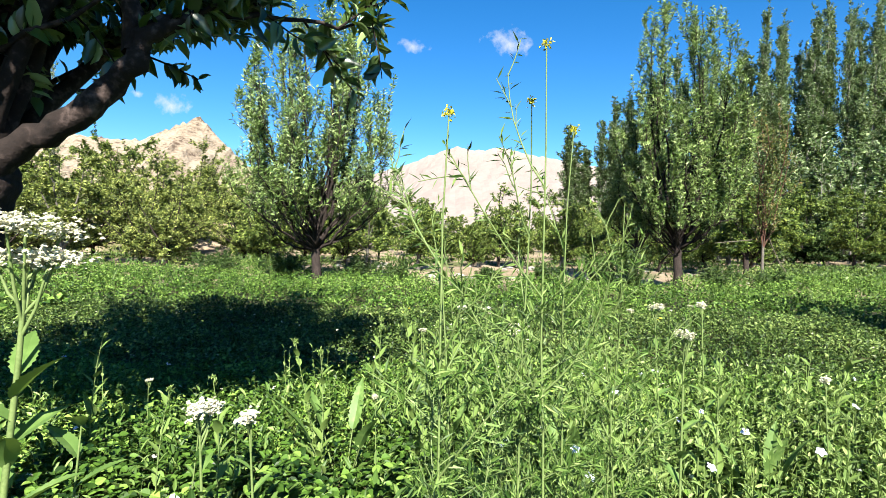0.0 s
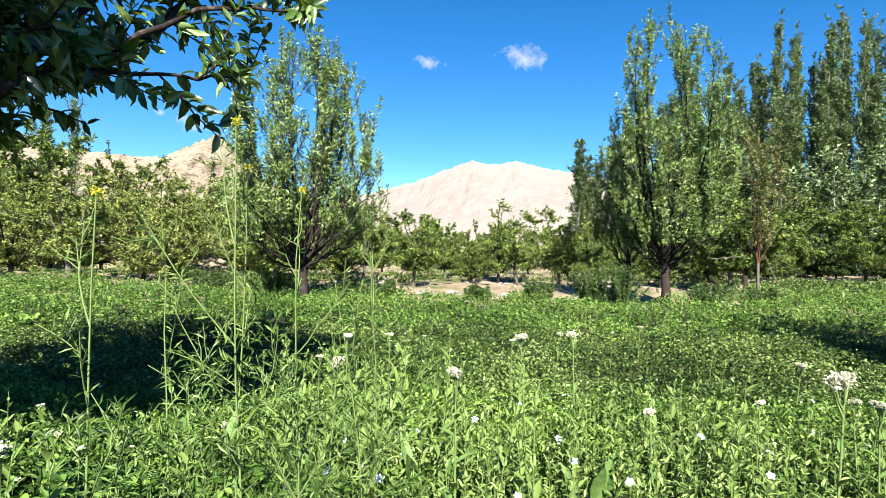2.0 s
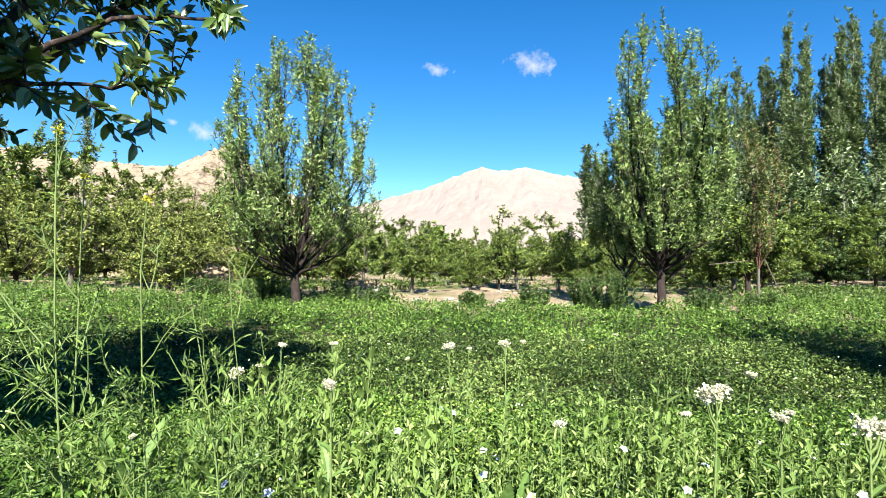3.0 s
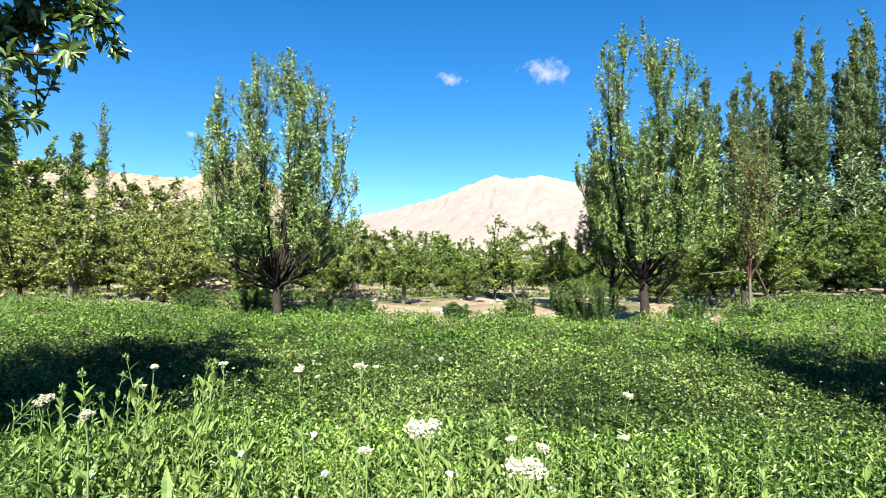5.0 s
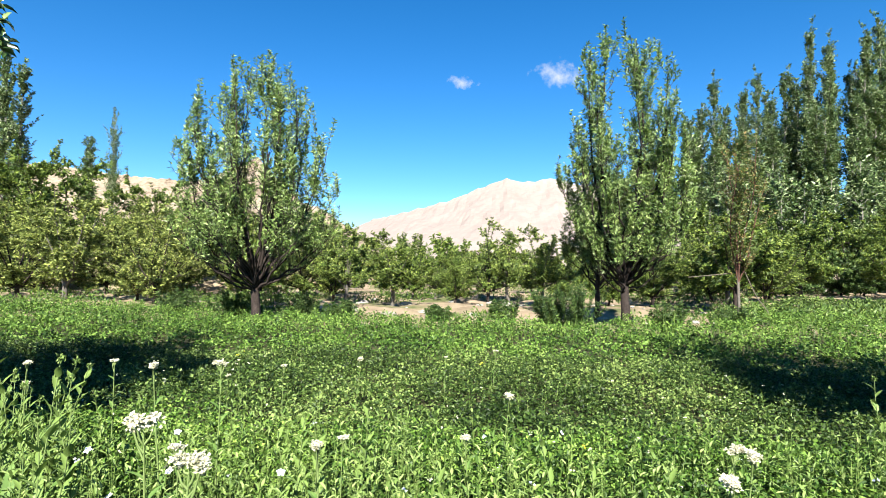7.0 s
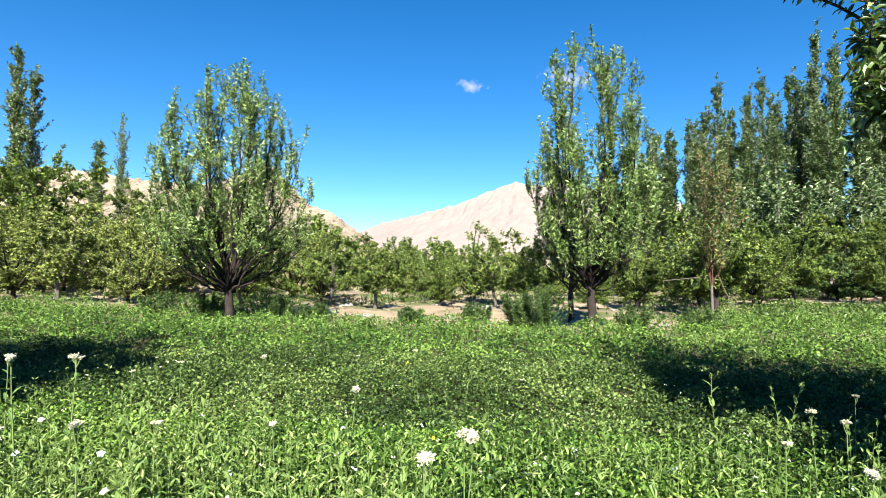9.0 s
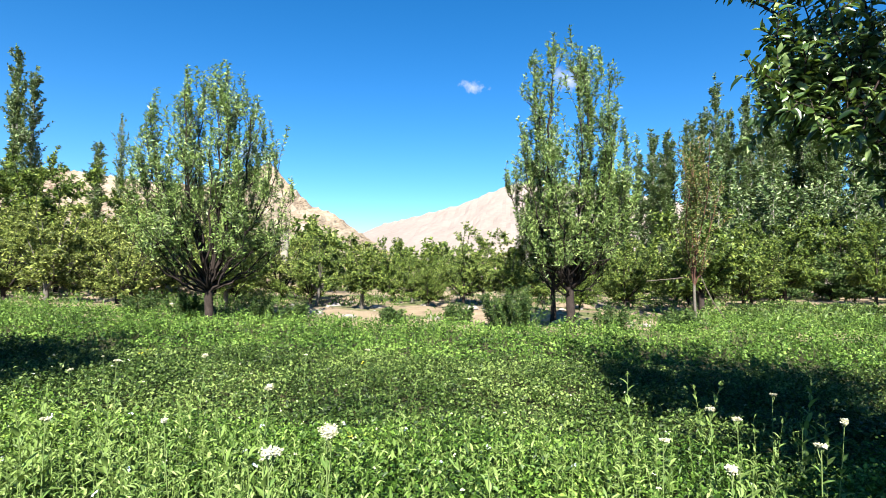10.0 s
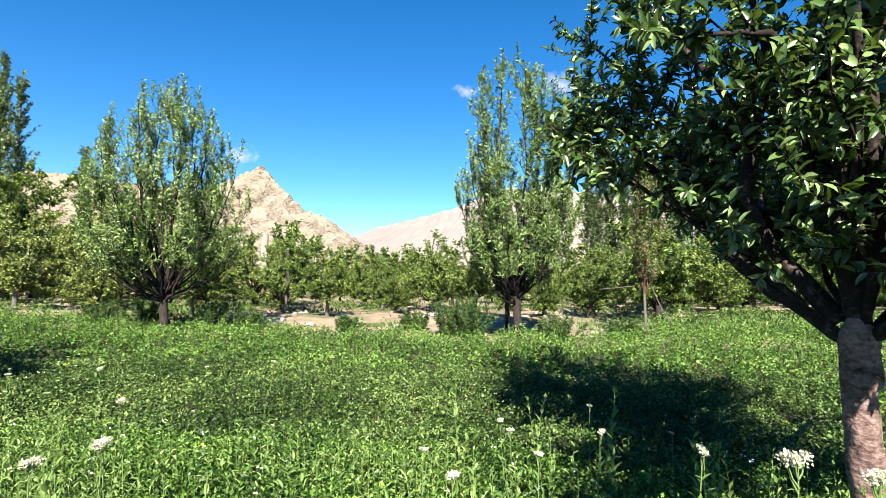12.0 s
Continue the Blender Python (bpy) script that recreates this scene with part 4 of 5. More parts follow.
near_tree(92, (-0.86, 1.92), 1.40, 0.09,
          [([(-0.66, 1.9, 1.40), (-0.56, 1.9, 1.49), (-0.42, 1.9, 1.57), (-0.29, 1.9, 1.66), (-0.23, 1.9, 1.77), (-0.16, 1.9, 1.86), (-0.06, 1.98, 1.93), (0.02, 2.3, 2.12), (0.0, 2.7, 2.45), (0.15, 3.0, 2.9)], 0.048, 0.016, 11, 0.28, 0.55),
           ([(-0.68, 1.9, 1.42), (-0.655, 1.88, 1.8), (-0.7, 1.85, 2.4), (-0.75, 1.8, 3.2)], 0.07, 0.03, 14, 0.75),
           ([(-0.22, 1.9, 1.78), (-0.225, 1.92, 1.98), (-0.24, 1.9, 2.4), (-0.2, 1.85, 2.9)], 0.034, 0.015, 9, 0.5),
           ([(0.0, 2.2, 2.06), (0.2, 2.35, 2.3), (0.42, 2.5, 2.43), (0.6, 2.55, 2.42), (0.77, 2.57, 2.47)], 0.014, 0.005, 2, 0.06),
           ([(0.12, 2.95, 2.8), (0.28, 3.05, 2.85), (0.43, 3.1, 2.84)], 0.010, 0.004, 7, 0.25),
           ([(-0.08, 1.95, 1.93), (0.1, 2.2, 2.02), (0.35, 2.4, 2.08), (0.45, 2.5, 2.1)], 0.012, 0.004, 5, 0.25)],
          [((-0.8, 0.2, 0.7), 2.6, 14), ((-0.4, 0.8, 0.75), 2.9, 14), ((-0.5, -0.7, 0.8), 2.4, 12), ((-0.9, 0.7, 0.7), 2.8, 14), ((-0.1, 0.25, 1.0), 3.2, 14), ((0.1, 0.8, 1.0), 2.6, 13), ((0.3, -0.6, 0.9), 2.2, 15), ((-0.3, -0.4, 1.0), 2.6, 15), ((0.0, 0.2, 1.0), 3.8, 16), ((-0.8, 0.3, 1.0), 4.0, 18), ((-0.6, 0.9, 0.7), 3.0, 15), ((-0.9, -0.5, 0.55), 1.9, 18), ((0.0, -0.8, 0.75), 2.0, 18), ((0.28, 0.0, 1.0), 2.4, 18, 0.6), ((0.42, -0.05, 1.0), 2.6, 18, 0.6), ((0.45, 0.15, 1.0), 2.9, 18, 0.6)],
          23000, 0.082, "apple tree with bark darkened for crown shade and low limbs over meadow", 0.16, BARK_LIMB_SHADED,
          canopy=[([(-0.72, 1.85, 1.5), (-0.78, 1.5, 2.4), (-0.4, 0.9, 2.95), (0.1, 0.4, 3.3), (0.45, -0.1, 3.6)], 0.035, 0.01, 26, 0.5),
                  ([(-0.72, 1.85, 1.5), (-0.9, 1.5, 2.5), (-0.9, 0.9, 3.1), (-0.6, 0.2, 3.5)], 0.035, 0.01, 26, 0.6),
                  ([(-0.72, 1.85, 1.5), (-0.75, 1.6, 2.7), (-0.3, 1.3, 3.2), (0.2, 1.1, 3.6), (0.4, 1.0, 4.1)], 0.03, 0.01, 24, 0.55),
                  ([(-0.72, 1.85, 1.5), (-1.2, 1.5, 2.5), (-1.7, 1.2, 3.2), (-2.0, 1.0, 3.8)], 0.03, 0.01, 24, 0.7),
                  ([(-0.72, 1.85, 1.5), (-0.9, 1.8, 3.0), (-0.8, 1.9, 4.2), (-0.6, 2.2, 5.0)], 0.035, 0.01, 26, 0.7),
                  ([(-0.72, 1.85, 1.5), (-1.3, 1.9, 2.8), (-1.8, 2.1, 3.8), (-2.1, 2.4, 4.6)], 0.035, 0.01, 26, 0.7),
                  ([(-0.72, 1.85, 1.5), (-0.85, 1.5, 2.2), (-0.5, 1.2, 2.45), (0.0, 1.0, 2.65)], 0.025, 0.008, 28, 0.32),
                  ([(-0.9, 1.85, 1.5), (-1.4, 1.6, 2.1), (-2.0, 1.4, 2.5), (-2.6, 1.3, 2.8)], 0.03, 0.008, 30, 0.6),
                  ([(-0.9, 1.8, 1.5), (-1.3, 1.2, 2.0), (-1.7, 0.8, 2.25), (-2.1, 0.5, 2.4)], 0.03, 0.008, 28, 0.5)], shade_leaves=46000)


# ---- meadow ----
def meadow_height(x, y):
    h = 0.24 + 0.05 * np.sin(x * 1.3 + 0.7 * y) * np.sin(y * 1.1 - x * 0.4) + 0.03 * np.sin(x * 3.7 + 1.0) * np.sin(y * 4.1)
    worn = np.exp(-((y - 5.0 - 0.15 * (x - 4)) / 0.9) ** 2) * np.clip((x - 1.0) / 2.0, 0, 1)
    return h * (1 - 0.45 * worn) + 0.06 * np.clip((y - 9.5) / 3, 0, 1)


def meadow_edge(x):
    """How far the meadow reaches: short of the bare earth in the middle, further at both sides."""
    return 12.5 + 2.0 * np.clip((-0.3 - x) / 1.5, 0, 1) + 0.5 * np.sin(x * 1.7) * np.sin(x * 0.6 + 1) + np.clip(x - 8.0, 0, 8) * 1.6


def ground_arr(x, y):
    return np.array([ground_z(a, b) for a, b in zip(x, y)])


def scatter(r, n, y0, y1, x0=None, x1=None):
    """Points spread evenly over a strip of the meadow; the strips widen away from the path."""
    lo = max(0.3 - 0.98 * y1, -11.5) if x0 is None else x0
    hi = min(6.4 + 0.72 * y1, 16.5) if x1 is None else x1
    return r.uniform(lo, hi, n), r.uniform(y0, y1, n)


def carpet(name, seed, n, y0, y1, size, mat, label, fine=False, x0=None, x1=None):
    """Low plants, each a loose dome of leaves, with gaps between them. fine: leaves of three rounded leaflets."""
    r = np.random.default_rng(seed)
    k = 27
    m = n // k
    x, y = scatter(r, m, y0, y1, x0, x1)
    if fine:
        # the sward thins out towards the walked strip
        y = np.where(y < 1.45, y - r.exponential(0.45, m), y)
    keep = y < meadow_edge(x) + r.normal(0, 0.35, m)
    x, y = x[keep], y[keep]
    m = len(x)
    tall = meadow_height(x, y) * r.uniform(0.55, 1.3, m)
    wide = r.uniform(0.05, 0.10, m) * (1 + 0.04 * y)
    x, y, tall, wide = (np.repeat(a, k) for a in (x, y, tall, wide))
    n = m * k
    if fine:
        off = np.repeat(r.normal(0, 0.6, (n // 3, 2)), 3, axis=0)
        lift = np.repeat(r.random(n // 3), 3)
        az = np.repeat(r.uniform(0, 6.28, n // 3), 3) + np.tile([0, 2.09, 4.19], n // 3) + r.normal(0, 0.15, n)
        el = r.normal(0.15, 0.3, n)
        U = unit(np.array([0, 0, 1.0]) + np.repeat(r.normal(0, 0.35, (n // 3, 3)), 3, axis=0))
        ratio = r.uniform(0.7, 0.95, n)
    else:
        off = r.normal(0, 0.6, (n, 2))
        lift = r.random(n)
        az = np.arctan2(off[:, 1], off[:, 0]) + r.normal(0, 0.6, n)
        el = r.normal(0.35, 0.5, n)
        U = unit(np.array([0, 0, 1.0]) + r.normal(0, 0.55, (n, 3)))
        ratio = r.uniform(0.5, 0.85, n)
    rad = np.minimum(np.linalg.norm(off, axis=1), 1.6)
    z = GROUND + tall * (1 - 0.28 * rad * rad) * (0.55 + 0.45 * lift ** 0.7)
    D = np.stack([np.cos(az) * np.cos(el), np.sin(az) * np.cos(el), np.sin(el)], axis=1)
    L = size * r.uniform(0.55, 1.45, n)
    P = np.stack([x + off[:, 0] * wide, y + off[:, 1] * wide, z], axis=1)
    ob = new(name, mesh_of(name, *blades(P, D, U, L, L * ratio, 0.15, fine), mat))
    tagged(ob, label, "meadow", kind="stuff")


def oblong_weeds(seed, n, y0, y1):
    """Tongue-shaped leaves of mixed weeds that stand up out of the clover."""
    r = np.random.default_rng(seed)
    m = n // 7
    x, y = scatter(r, m, y0, y1)
    h = meadow_height(x, y) * r.uniform(0.6, 1.35, m)
    x, y, h = (np.repeat(a, 7) for a in (x, y, h))
    n = len(x)
    az = r.uniform(0, 6.28, n)
    el = r.normal(0.85, 0.3, n)
    D = np.stack([np.cos(az) * np.cos(el), np.sin(az) * np.cos(el), np.sin(el)], axis=1)
    U = unit(np.stack([-np.cos(az), -np.sin(az), np.full(n, 0.8)], axis=1) + r.normal(0, 0.2, (n, 3)))
    L = r.uniform(0.025, 0.065, n)
    P = np.stack([x + r.normal(0, 0.02, n), y + r.normal(0, 0.02, n), GROUND + h * r.uniform(0.5, 1.0, n)], axis=1)
    ob = new("mixed_weeds", mesh_of("mixed_weeds", *blades(P, D, U, L, L * r.uniform(0.28, 0.42, n), 0.2, True), WEED))
    tagged(ob, "mixed tongue-leaved weeds standing among clover", "weeds", kind="stuff")


def grass(name, seed, n, y0, y1, hmin, hmax, width, mat, label):
    """Upright narrow blades that bend over at the tip."""
    r = np.random.default_rng(seed)
    x, y = scatter(r, n, y0, y1)
    az = r.uniform(0, 2 * math.pi, n)
    lean = np.abs(r.normal(0, 0.28, n))
    D = np.stack([np.cos(az) * np.sin(lean), np.sin(az) * np.sin(lean), np.cos(lean)], axis=1)
    U = unit(np.stack([-np.sin(az + r.normal(0, 0.5, n)), np.cos(az), np.full(n, 0.1)], axis=1))
    L = (hmin + (hmax - hmin) * r.random(n) ** 1.6) * (meadow_height(x, y) / 0.24)
    P = np.stack([x, y, np.full(n, GROUND)], axis=1)
    ob = new(name, mesh_of(name, *blades(P, D, U, L, width * r.uniform(0.6, 1.4, n), 0.1), mat))
    tagged(ob, label, "grass", kind="stuff")


carpet("meadow_clover", 100, 66000, 1.0, 2.5, 0.029, CLOVER, "dense low three-leaved clover in sunlit meadow", True)
carpet("meadow_clover", 101, 185000, 2.5, 4.2, 0.026, CLOVER, "dense low green clover and weeds in sunlit meadow")
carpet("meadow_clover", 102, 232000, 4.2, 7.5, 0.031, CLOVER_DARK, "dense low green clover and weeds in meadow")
carpet("meadow_clover", 103, 172000, 7.5, 16.5, 0.047, CLOVER_FAR, "far strip of dense green clover in meadow")
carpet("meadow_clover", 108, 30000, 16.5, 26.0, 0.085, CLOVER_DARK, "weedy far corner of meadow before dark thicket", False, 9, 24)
carpet("meadow_clover", 105, 44000, -6.0, 1.3, 0.07, CLOVER, "low clover along the walked strip of meadow", False, -12, 18)
carpet("meadow_clover", 106, 16000, 1.0, 7.5, 0.085, CLOVER, "low clover at the meadow's side", False, -13, -4)
carpet("meadow_clover", 107, 16000, 1.0, 7.5, 0.085, CLOVER, "low clover at the meadow's side", False, 10, 18)
oblong_weeds(104, 20000, 1.1, 3.6)
grass("meadow_grass", 111, 2200, 1.1, 4.5, 0.15, 0.36, 0.0035, GRASS, "thin upright grass blades among clover")
grass("meadow_grass", 112, 3000, 4.5, 9.0, 0.14, 0.32, 0.005, GRASS, "thin upright grass blades among clover")
grass("meadow_grass", 113, 2500, 9.0, 12.4, 0.18, 0.42, 0.014, GRASS, "taller grass along meadow edge")


def floor_weeds(seed, n):
    """Patches of weeds on the orchard floor."""
    r = np.random.default_rng(seed)
    x, y = r.uniform(-20, 24, n), r.uniform(13.8, 36, n)
    keep = np.array([noise.noise(Vector((a * 0.22, b * 0.35, 4.4))) for a, b in zip(x, y)]) + r.normal(0, 0.12, n) + 0.2 * ((y < 15) & (x < 0)) - 0.3 * ((x > -0.5) & (x < 8.5) & (y < 24)) + 0.2 * (x < -4) - 0.6 * ((x < -9) & (y > 25)) + 0.5 * ((x > 8.5 + r.normal(0, 0.8, n)) & (y < 12 + 0.55 * x)) > 0.2
    x, y = x[keep], y[keep]
    m, k = len(x), 9
    z = ground_arr(x, y)
    tall = r.uniform(0.1, 0.45, m)
    P = np.stack([np.repeat(x, k) + r.normal(0, 0.1, m * k), np.repeat(y, k) + r.normal(0, 0.1, m * k), np.repeat(z, k) + np.repeat(tall, k) * r.random(m * k)], axis=1)
    D = unit(r.normal(0, 0.7, (m * k, 3)) + np.array([0, 0, 0.7]))
    L = r.uniform(0.06, 0.16, m * k)
    ob = new("orchard_weeds", mesh_of("orchard_weeds", *blades(P, D, unit(r.normal(0, 1, (m * k, 3))), L, L * 0.4), GRASS))
    tagged(ob, "patchy green weeds on bare orchard floor", "weeds", kind="stuff")


floor_weeds(125, 10500)


def stalks(name, seed, n, y0, y1, lo, hi, patch):
    """Upright weed stalks with narrow leaves held close to the stem."""
    r = np.random.default_rng(seed)
    x, y = scatter(r, n * 3, y0, y1)
    keep = (np.exp(-((x - 2.4) / 1.3) ** 2 - ((y - 2.3) / 0.9) ** 2) * 1.5 + 0.5 * np.sin(x * 1.9 + 1.0) * np.sin(y * 2.3 + x * 0.6) + r.normal(0, 0.35, len(x)) - 0.4 * (x < 0.7)) > patch
    x, y = x[keep][:n], y[keep][:n]
    n = len(x)
    h = r.uniform(lo, hi, n)
    lean = r.normal(0, 0.09, (n, 2))
    base = np.stack([x, y, np.full(n, GROUND)], axis=1)
    axis = unit(np.stack([lean[:, 0], lean[:, 1], np.ones(n)], axis=1))
    k = 11
    s = np.tile(np.linspace(0.25, 1.0, k), (n, 1)) + r.normal(0, 0.02, (n, k))
    P = (base[:, None] + axis[:, None] * (h[:, None] * s)[..., None]).reshape(-1, 3)
    az = (np.arange(k)[None] * 2.4 + r.uniform(0, 6.28, n)[:, None]).ravel()
    el = r.normal(0.72, 0.25, n * k)
    D = np.stack([np.cos(az) * np.cos(el), np.sin(az) * np.cos(el), np.sin(el)], axis=1)
    U = unit(np.stack([-np.cos(az), -np.sin(az), np.full(n * k, 0.7)], axis=1))
    L = (np.repeat(h, k) * 0.115 * (1.25 - 0.75 * s.ravel())) * r.uniform(0.7, 1.3, n * k)
    v1, f1 = blades(P, D, U, L, L * 0.36, 0.2, True)
    S = unit(np.stack([np.sin(az[::k]), -np.cos(az[::k]), np.zeros(n)], axis=1))
    v2, f2 = blades(base, axis, S, h * 1.02, 0.0035, 0.4, True)
    ob = new(name, mesh_of(name, np.concatenate([v1, v2]), np.concatenate([f1, f2 + len(v1)]), STALK))
    tagged(ob, "pale green upright weed stalks with narrow leaves", "weeds", kind="stuff")


stalks("weed_stalks", 121, 2300, 1.0, 3.7, 0.30, 0.54, 0.3)
stalks("weed_stalks", 122, 500, 3.7, 8.0, 0.22, 0.36, 0.5)


# ---- flowering weeds ----
HEAD_AT = {}


def stand(ob, x, y, z, turn, s=1.0):
    """The pose that sets a plant's head, not its foot, over (x, y)."""
    hx, hy = HEAD_AT[ob] * s
    c, k = math.cos(radians(turn)), math.sin(radians(turn))
    return pose(x - hx * c + hy * k, y - hx * k - hy * c, z, 0, 0, turn)


def cress(seed, tall, head, big=False):
    """A white-flowered weed: stem, clasping leaves, and a domed head of tiny flowers."""
    r = np.random.default_rng(seed)
    top = new("white_flower_plant")
    bend = r.normal(0, 0.03, 2)
    line = (np.array([[0, 0, -0.05], [bend[0] * 0.4, bend[1] * 0.4, tall * 0.4], [bend[0], bend[1], tall * 0.75], [bend[0] * 1.3, bend[1] * 1.3, tall]]), np.array([0.007, 0.006, 0.005, 0.003]) * (0.8 if big else 0.62))
    stalk = [line]
    tips = []
    for i in range(9 if big else 6):
        az = r.uniform(0, 6.28)
        p, t, _ = along(line, r.uniform(0.84, 0.97))
        e = np.array([line[0][-1][0] + math.cos(az) * head * r.uniform(0.2, 1.0), line[0][-1][1] + math.sin(az) * head * r.uniform(0.2, 1.0), tall + r.uniform(-0.25, 0.2) * head])
        stalk.append((np.array([p, (p + e) / 2 + np.array([0, 0, -0.01]), e]), np.array([0.003, 0.0025, 0.002])))
        tips.append(e)
    part("stem", mesh_of("stem", *tubes(stalk, 5), STEM, True), top)
    n = 15 if big else 7
    for i in range(n):
        s = (0.1 if big else 0.25) + 0.62 * i / n
        p, t, _ = along(line, s)
        az = i * 2.4 + r.uniform(-0.3, 0.3)
        el = r.uniform(0.5, 1.0)
        d = np.array([[math.cos(az) * math.cos(el), math.sin(az) * math.cos(el), math.sin(el)]])
        u = np.array([[-math.cos(az), -math.sin(az), 0.8]])
        L = tall * (0.30 - 0.22 * s) * (0.42 if big else 0.55)
        v, f = broad_blade(p, d[0], unit(u)[0], L, L * 0.34, r)
        part("leaf", mesh_of("leaf", v, f, BROAD, False), top)
    c = np.array(tips + [line[0][-1]])
    m = 1000 if big else 320
    P = c[r.integers(0, len(c), m)] + r.normal(0, 1, (m, 3)) * np.array([head * 0.22, head * 0.22, head * 0.15])
    az = r.uniform(0, 6.28, m)
    vs, fs, b = [], [], 0
    for q in range(2):
        a2 = az + q * 1.57
        D = np.stack([np.cos(a2), np.sin(a2), r.normal(0, 0.3, m)], axis=1)
        U = unit(r.normal(0, 0.5, (m, 3)) + np.array([0, -0.5, 1]))
        sz = (0.008 if big else 0.0085) * r.uniform(0.7, 1.3, m)
        v, f = blades(P - D * sz[:, None] * 0.5, unit(D), U, sz, sz * 0.8, 0.1)
        vs.append(v)
        fs.append(f + b)
        b += len(v)
    part("flower_head", mesh_of("flower_head", np.concatenate(vs), np.concatenate(fs), PETAL_WHITE), top, "cluster of tiny white flowers")
    HEAD_AT[top] = line[0][-1][:2]
    return tagged(top, "white-flowered cress plant with upright stem in meadow", "wildflower", "white wildflowers")


def broad_blade(p, d, u, L, W, r):
    """One larger leaf with a wavy toothed edge, a folded midrib and a drooping tip."""
    s = np.cross(d, u)
    s = s / np.linalg.norm(s)
    nrm = np.cross(s, d)
    k = 23
    v, f = [], []
    for i in range(k):
        a = i / (k - 1)
        w = W * 0.5 * (math.sin(math.pi * min(a ** 0.8 * 0.94 + 0.06, 1.0)) ** 0.8) * (1 + (0.10 if i % 2 else -0.10)) * r.uniform(0.94, 1.06)
        c = p + d * L * a - nrm * L * 0.22 * a * a + s * W * 0.06 * math.sin(a * 5)
        v += [c - s * w + nrm * w * 0.3, c, c + s * w + nrm * w * 0.3]
        if i:
            q = (i - 1) * 3
            f += [[q, q + 1, q + 4, q + 3], [q + 1, q + 2, q + 5, q + 4]]
    return np.array(v), np.array(f)


def dock(x, y, tall, turn, seed):
    """A few broad upright leaves from one root."""
    r = np.random.default_rng(seed)
    top = new("dock_plant")
    for i in range(5):
        az = i * 1.25 + r.uniform(-0.3, 0.3)
        el = r.uniform(1.0, 1.4)
        d = np.array([math.cos(az) * math.cos(el), math.sin(az) * math.cos(el), math.sin(el)])
        L = tall * r.uniform(0.32, 0.45)
        foot = d * tall * r.uniform(0.4, 0.55)
        v, f = broad_blade(foot, d, unit(np.array([-math.cos(az), -math.sin(az), 0.3])), L, L * 0.26, r)
        leaf = part("leaf", mesh_of("leaf", v, f, BROAD), top)
        part("leaf_stalk", mesh_of("leaf_stalk", *tubes([(np.array([[0, 0, -0.03], foot * 0.5, foot]), np.array([0.004, 0.0035, 0.003]))], 5), STEM, True), leaf)
    top.matrix_basis = pose(x, y, GROUND, 0, 0, turn)
    tagged(top, "broad-leaved dock with upright pale green leaves", "weed", "broad-leaved docks")


for i, (x, y, h) in enumerate(((0.34, 2.5, 0.66), (1.55, 1.6, 0.42), (1.2, 1.25, 0.62), (2.0, 2.3, 0.5), (3.1, 2.1, 0.45), (4.7, 2.4, 0.42), (1.3, 2.4, 0.55), (0.75, 2.6, 0.5))):
    dock(x, y, h, i * 67, 160 + i)

def tall_weed(seed, tall):
    """An upright weed stalk with tongue-shaped leaves held up along it and a tuft of buds."""
    r = np.random.default_rng(seed)
    top = new("tall_weed")
    line = sprout(r, (0, 0, -0.04), (0, 0, 1), tall, 0.004, 0.0016, 6, 0.06, 0.1)
    part("stem", mesh_of("stem", *tubes([line], 5), STEM, True), top)
    n = 13
    for i in range(n):
        sp = 0.25 + 0.72 * i / n
        q, t, _ = along(line, sp)
        az, el = i * 2.4 + r.uniform(-0.4, 0.4), r.uniform(0.8, 1.2)
        d = np.array([math.cos(az) * math.cos(el), math.sin(az) * math.cos(el), math.sin(el)])
        L = tall * (0.17 - 0.1 * sp) * r.uniform(0.8, 1.2)
        v, f = broad_blade(q, d, unit(np.array([-math.cos(az), -math.sin(az), 0.5])), L, L * 0.36, r)
        part("leaf", mesh_of("leaf", v, f, STALK, True), top)
    B = line[0][-1] + r.normal(0, 0.007, (26, 3))
    part("bud_tuft", mesh_of("bud_tuft", *blades(B, unit(r.normal(0, 0.5, (26, 3)) + np.array([0, 0, 1.0])), unit(r.normal(0, 1, (26, 3))), 0.014, 0.007), STALK), top)
    return tagged(top, "pale green upright weed with leafy stalk in meadow", "weed", "tall weeds")


TALL = [tall_weed(171, 0.66), tall_weed(172, 0.6), tall_weed(173, 0.72)]
for ob, (x, y) in zip(TALL, ((1.2, 2.6), (1.5, 2.3), (0.95, 2.9))):
    ob.matrix_basis = pose(x, y, GROUND, 0, 0, 0)
r_weeds = random.Random(5)
for cx, cy, wx, wy, count in ((1.0, 2.75, 0.3, 0.28, 26), (2.2, 2.4, 0.7, 0.4, 14), (0.2, 2.5, 0.5, 0.4, 8), (3.4, 2.4, 0.8, 0.4, 8), (6.6, 3.3, 0.6, 0.35, 14), (5.0, 2.5, 0.8, 0.3, 6), (7.1, 2.3, 0.3, 0.3, 7)):
    for _ in range(count):
        c = copy_thing(TALL[r_weeds.randrange(3)], pose(r_weeds.gauss(cx, wx), max(r_weeds.gauss(cy, wy), 1.6), GROUND, r_weeds.gauss(0, 5), r_weeds.gauss(0, 5), r_weeds.uniform(0, 360)))
        k = r_weeds.uniform(0.75, 1.12) * (1.2 if cx == 1.0 else 1.0)
        c.scale = (k, k, k)

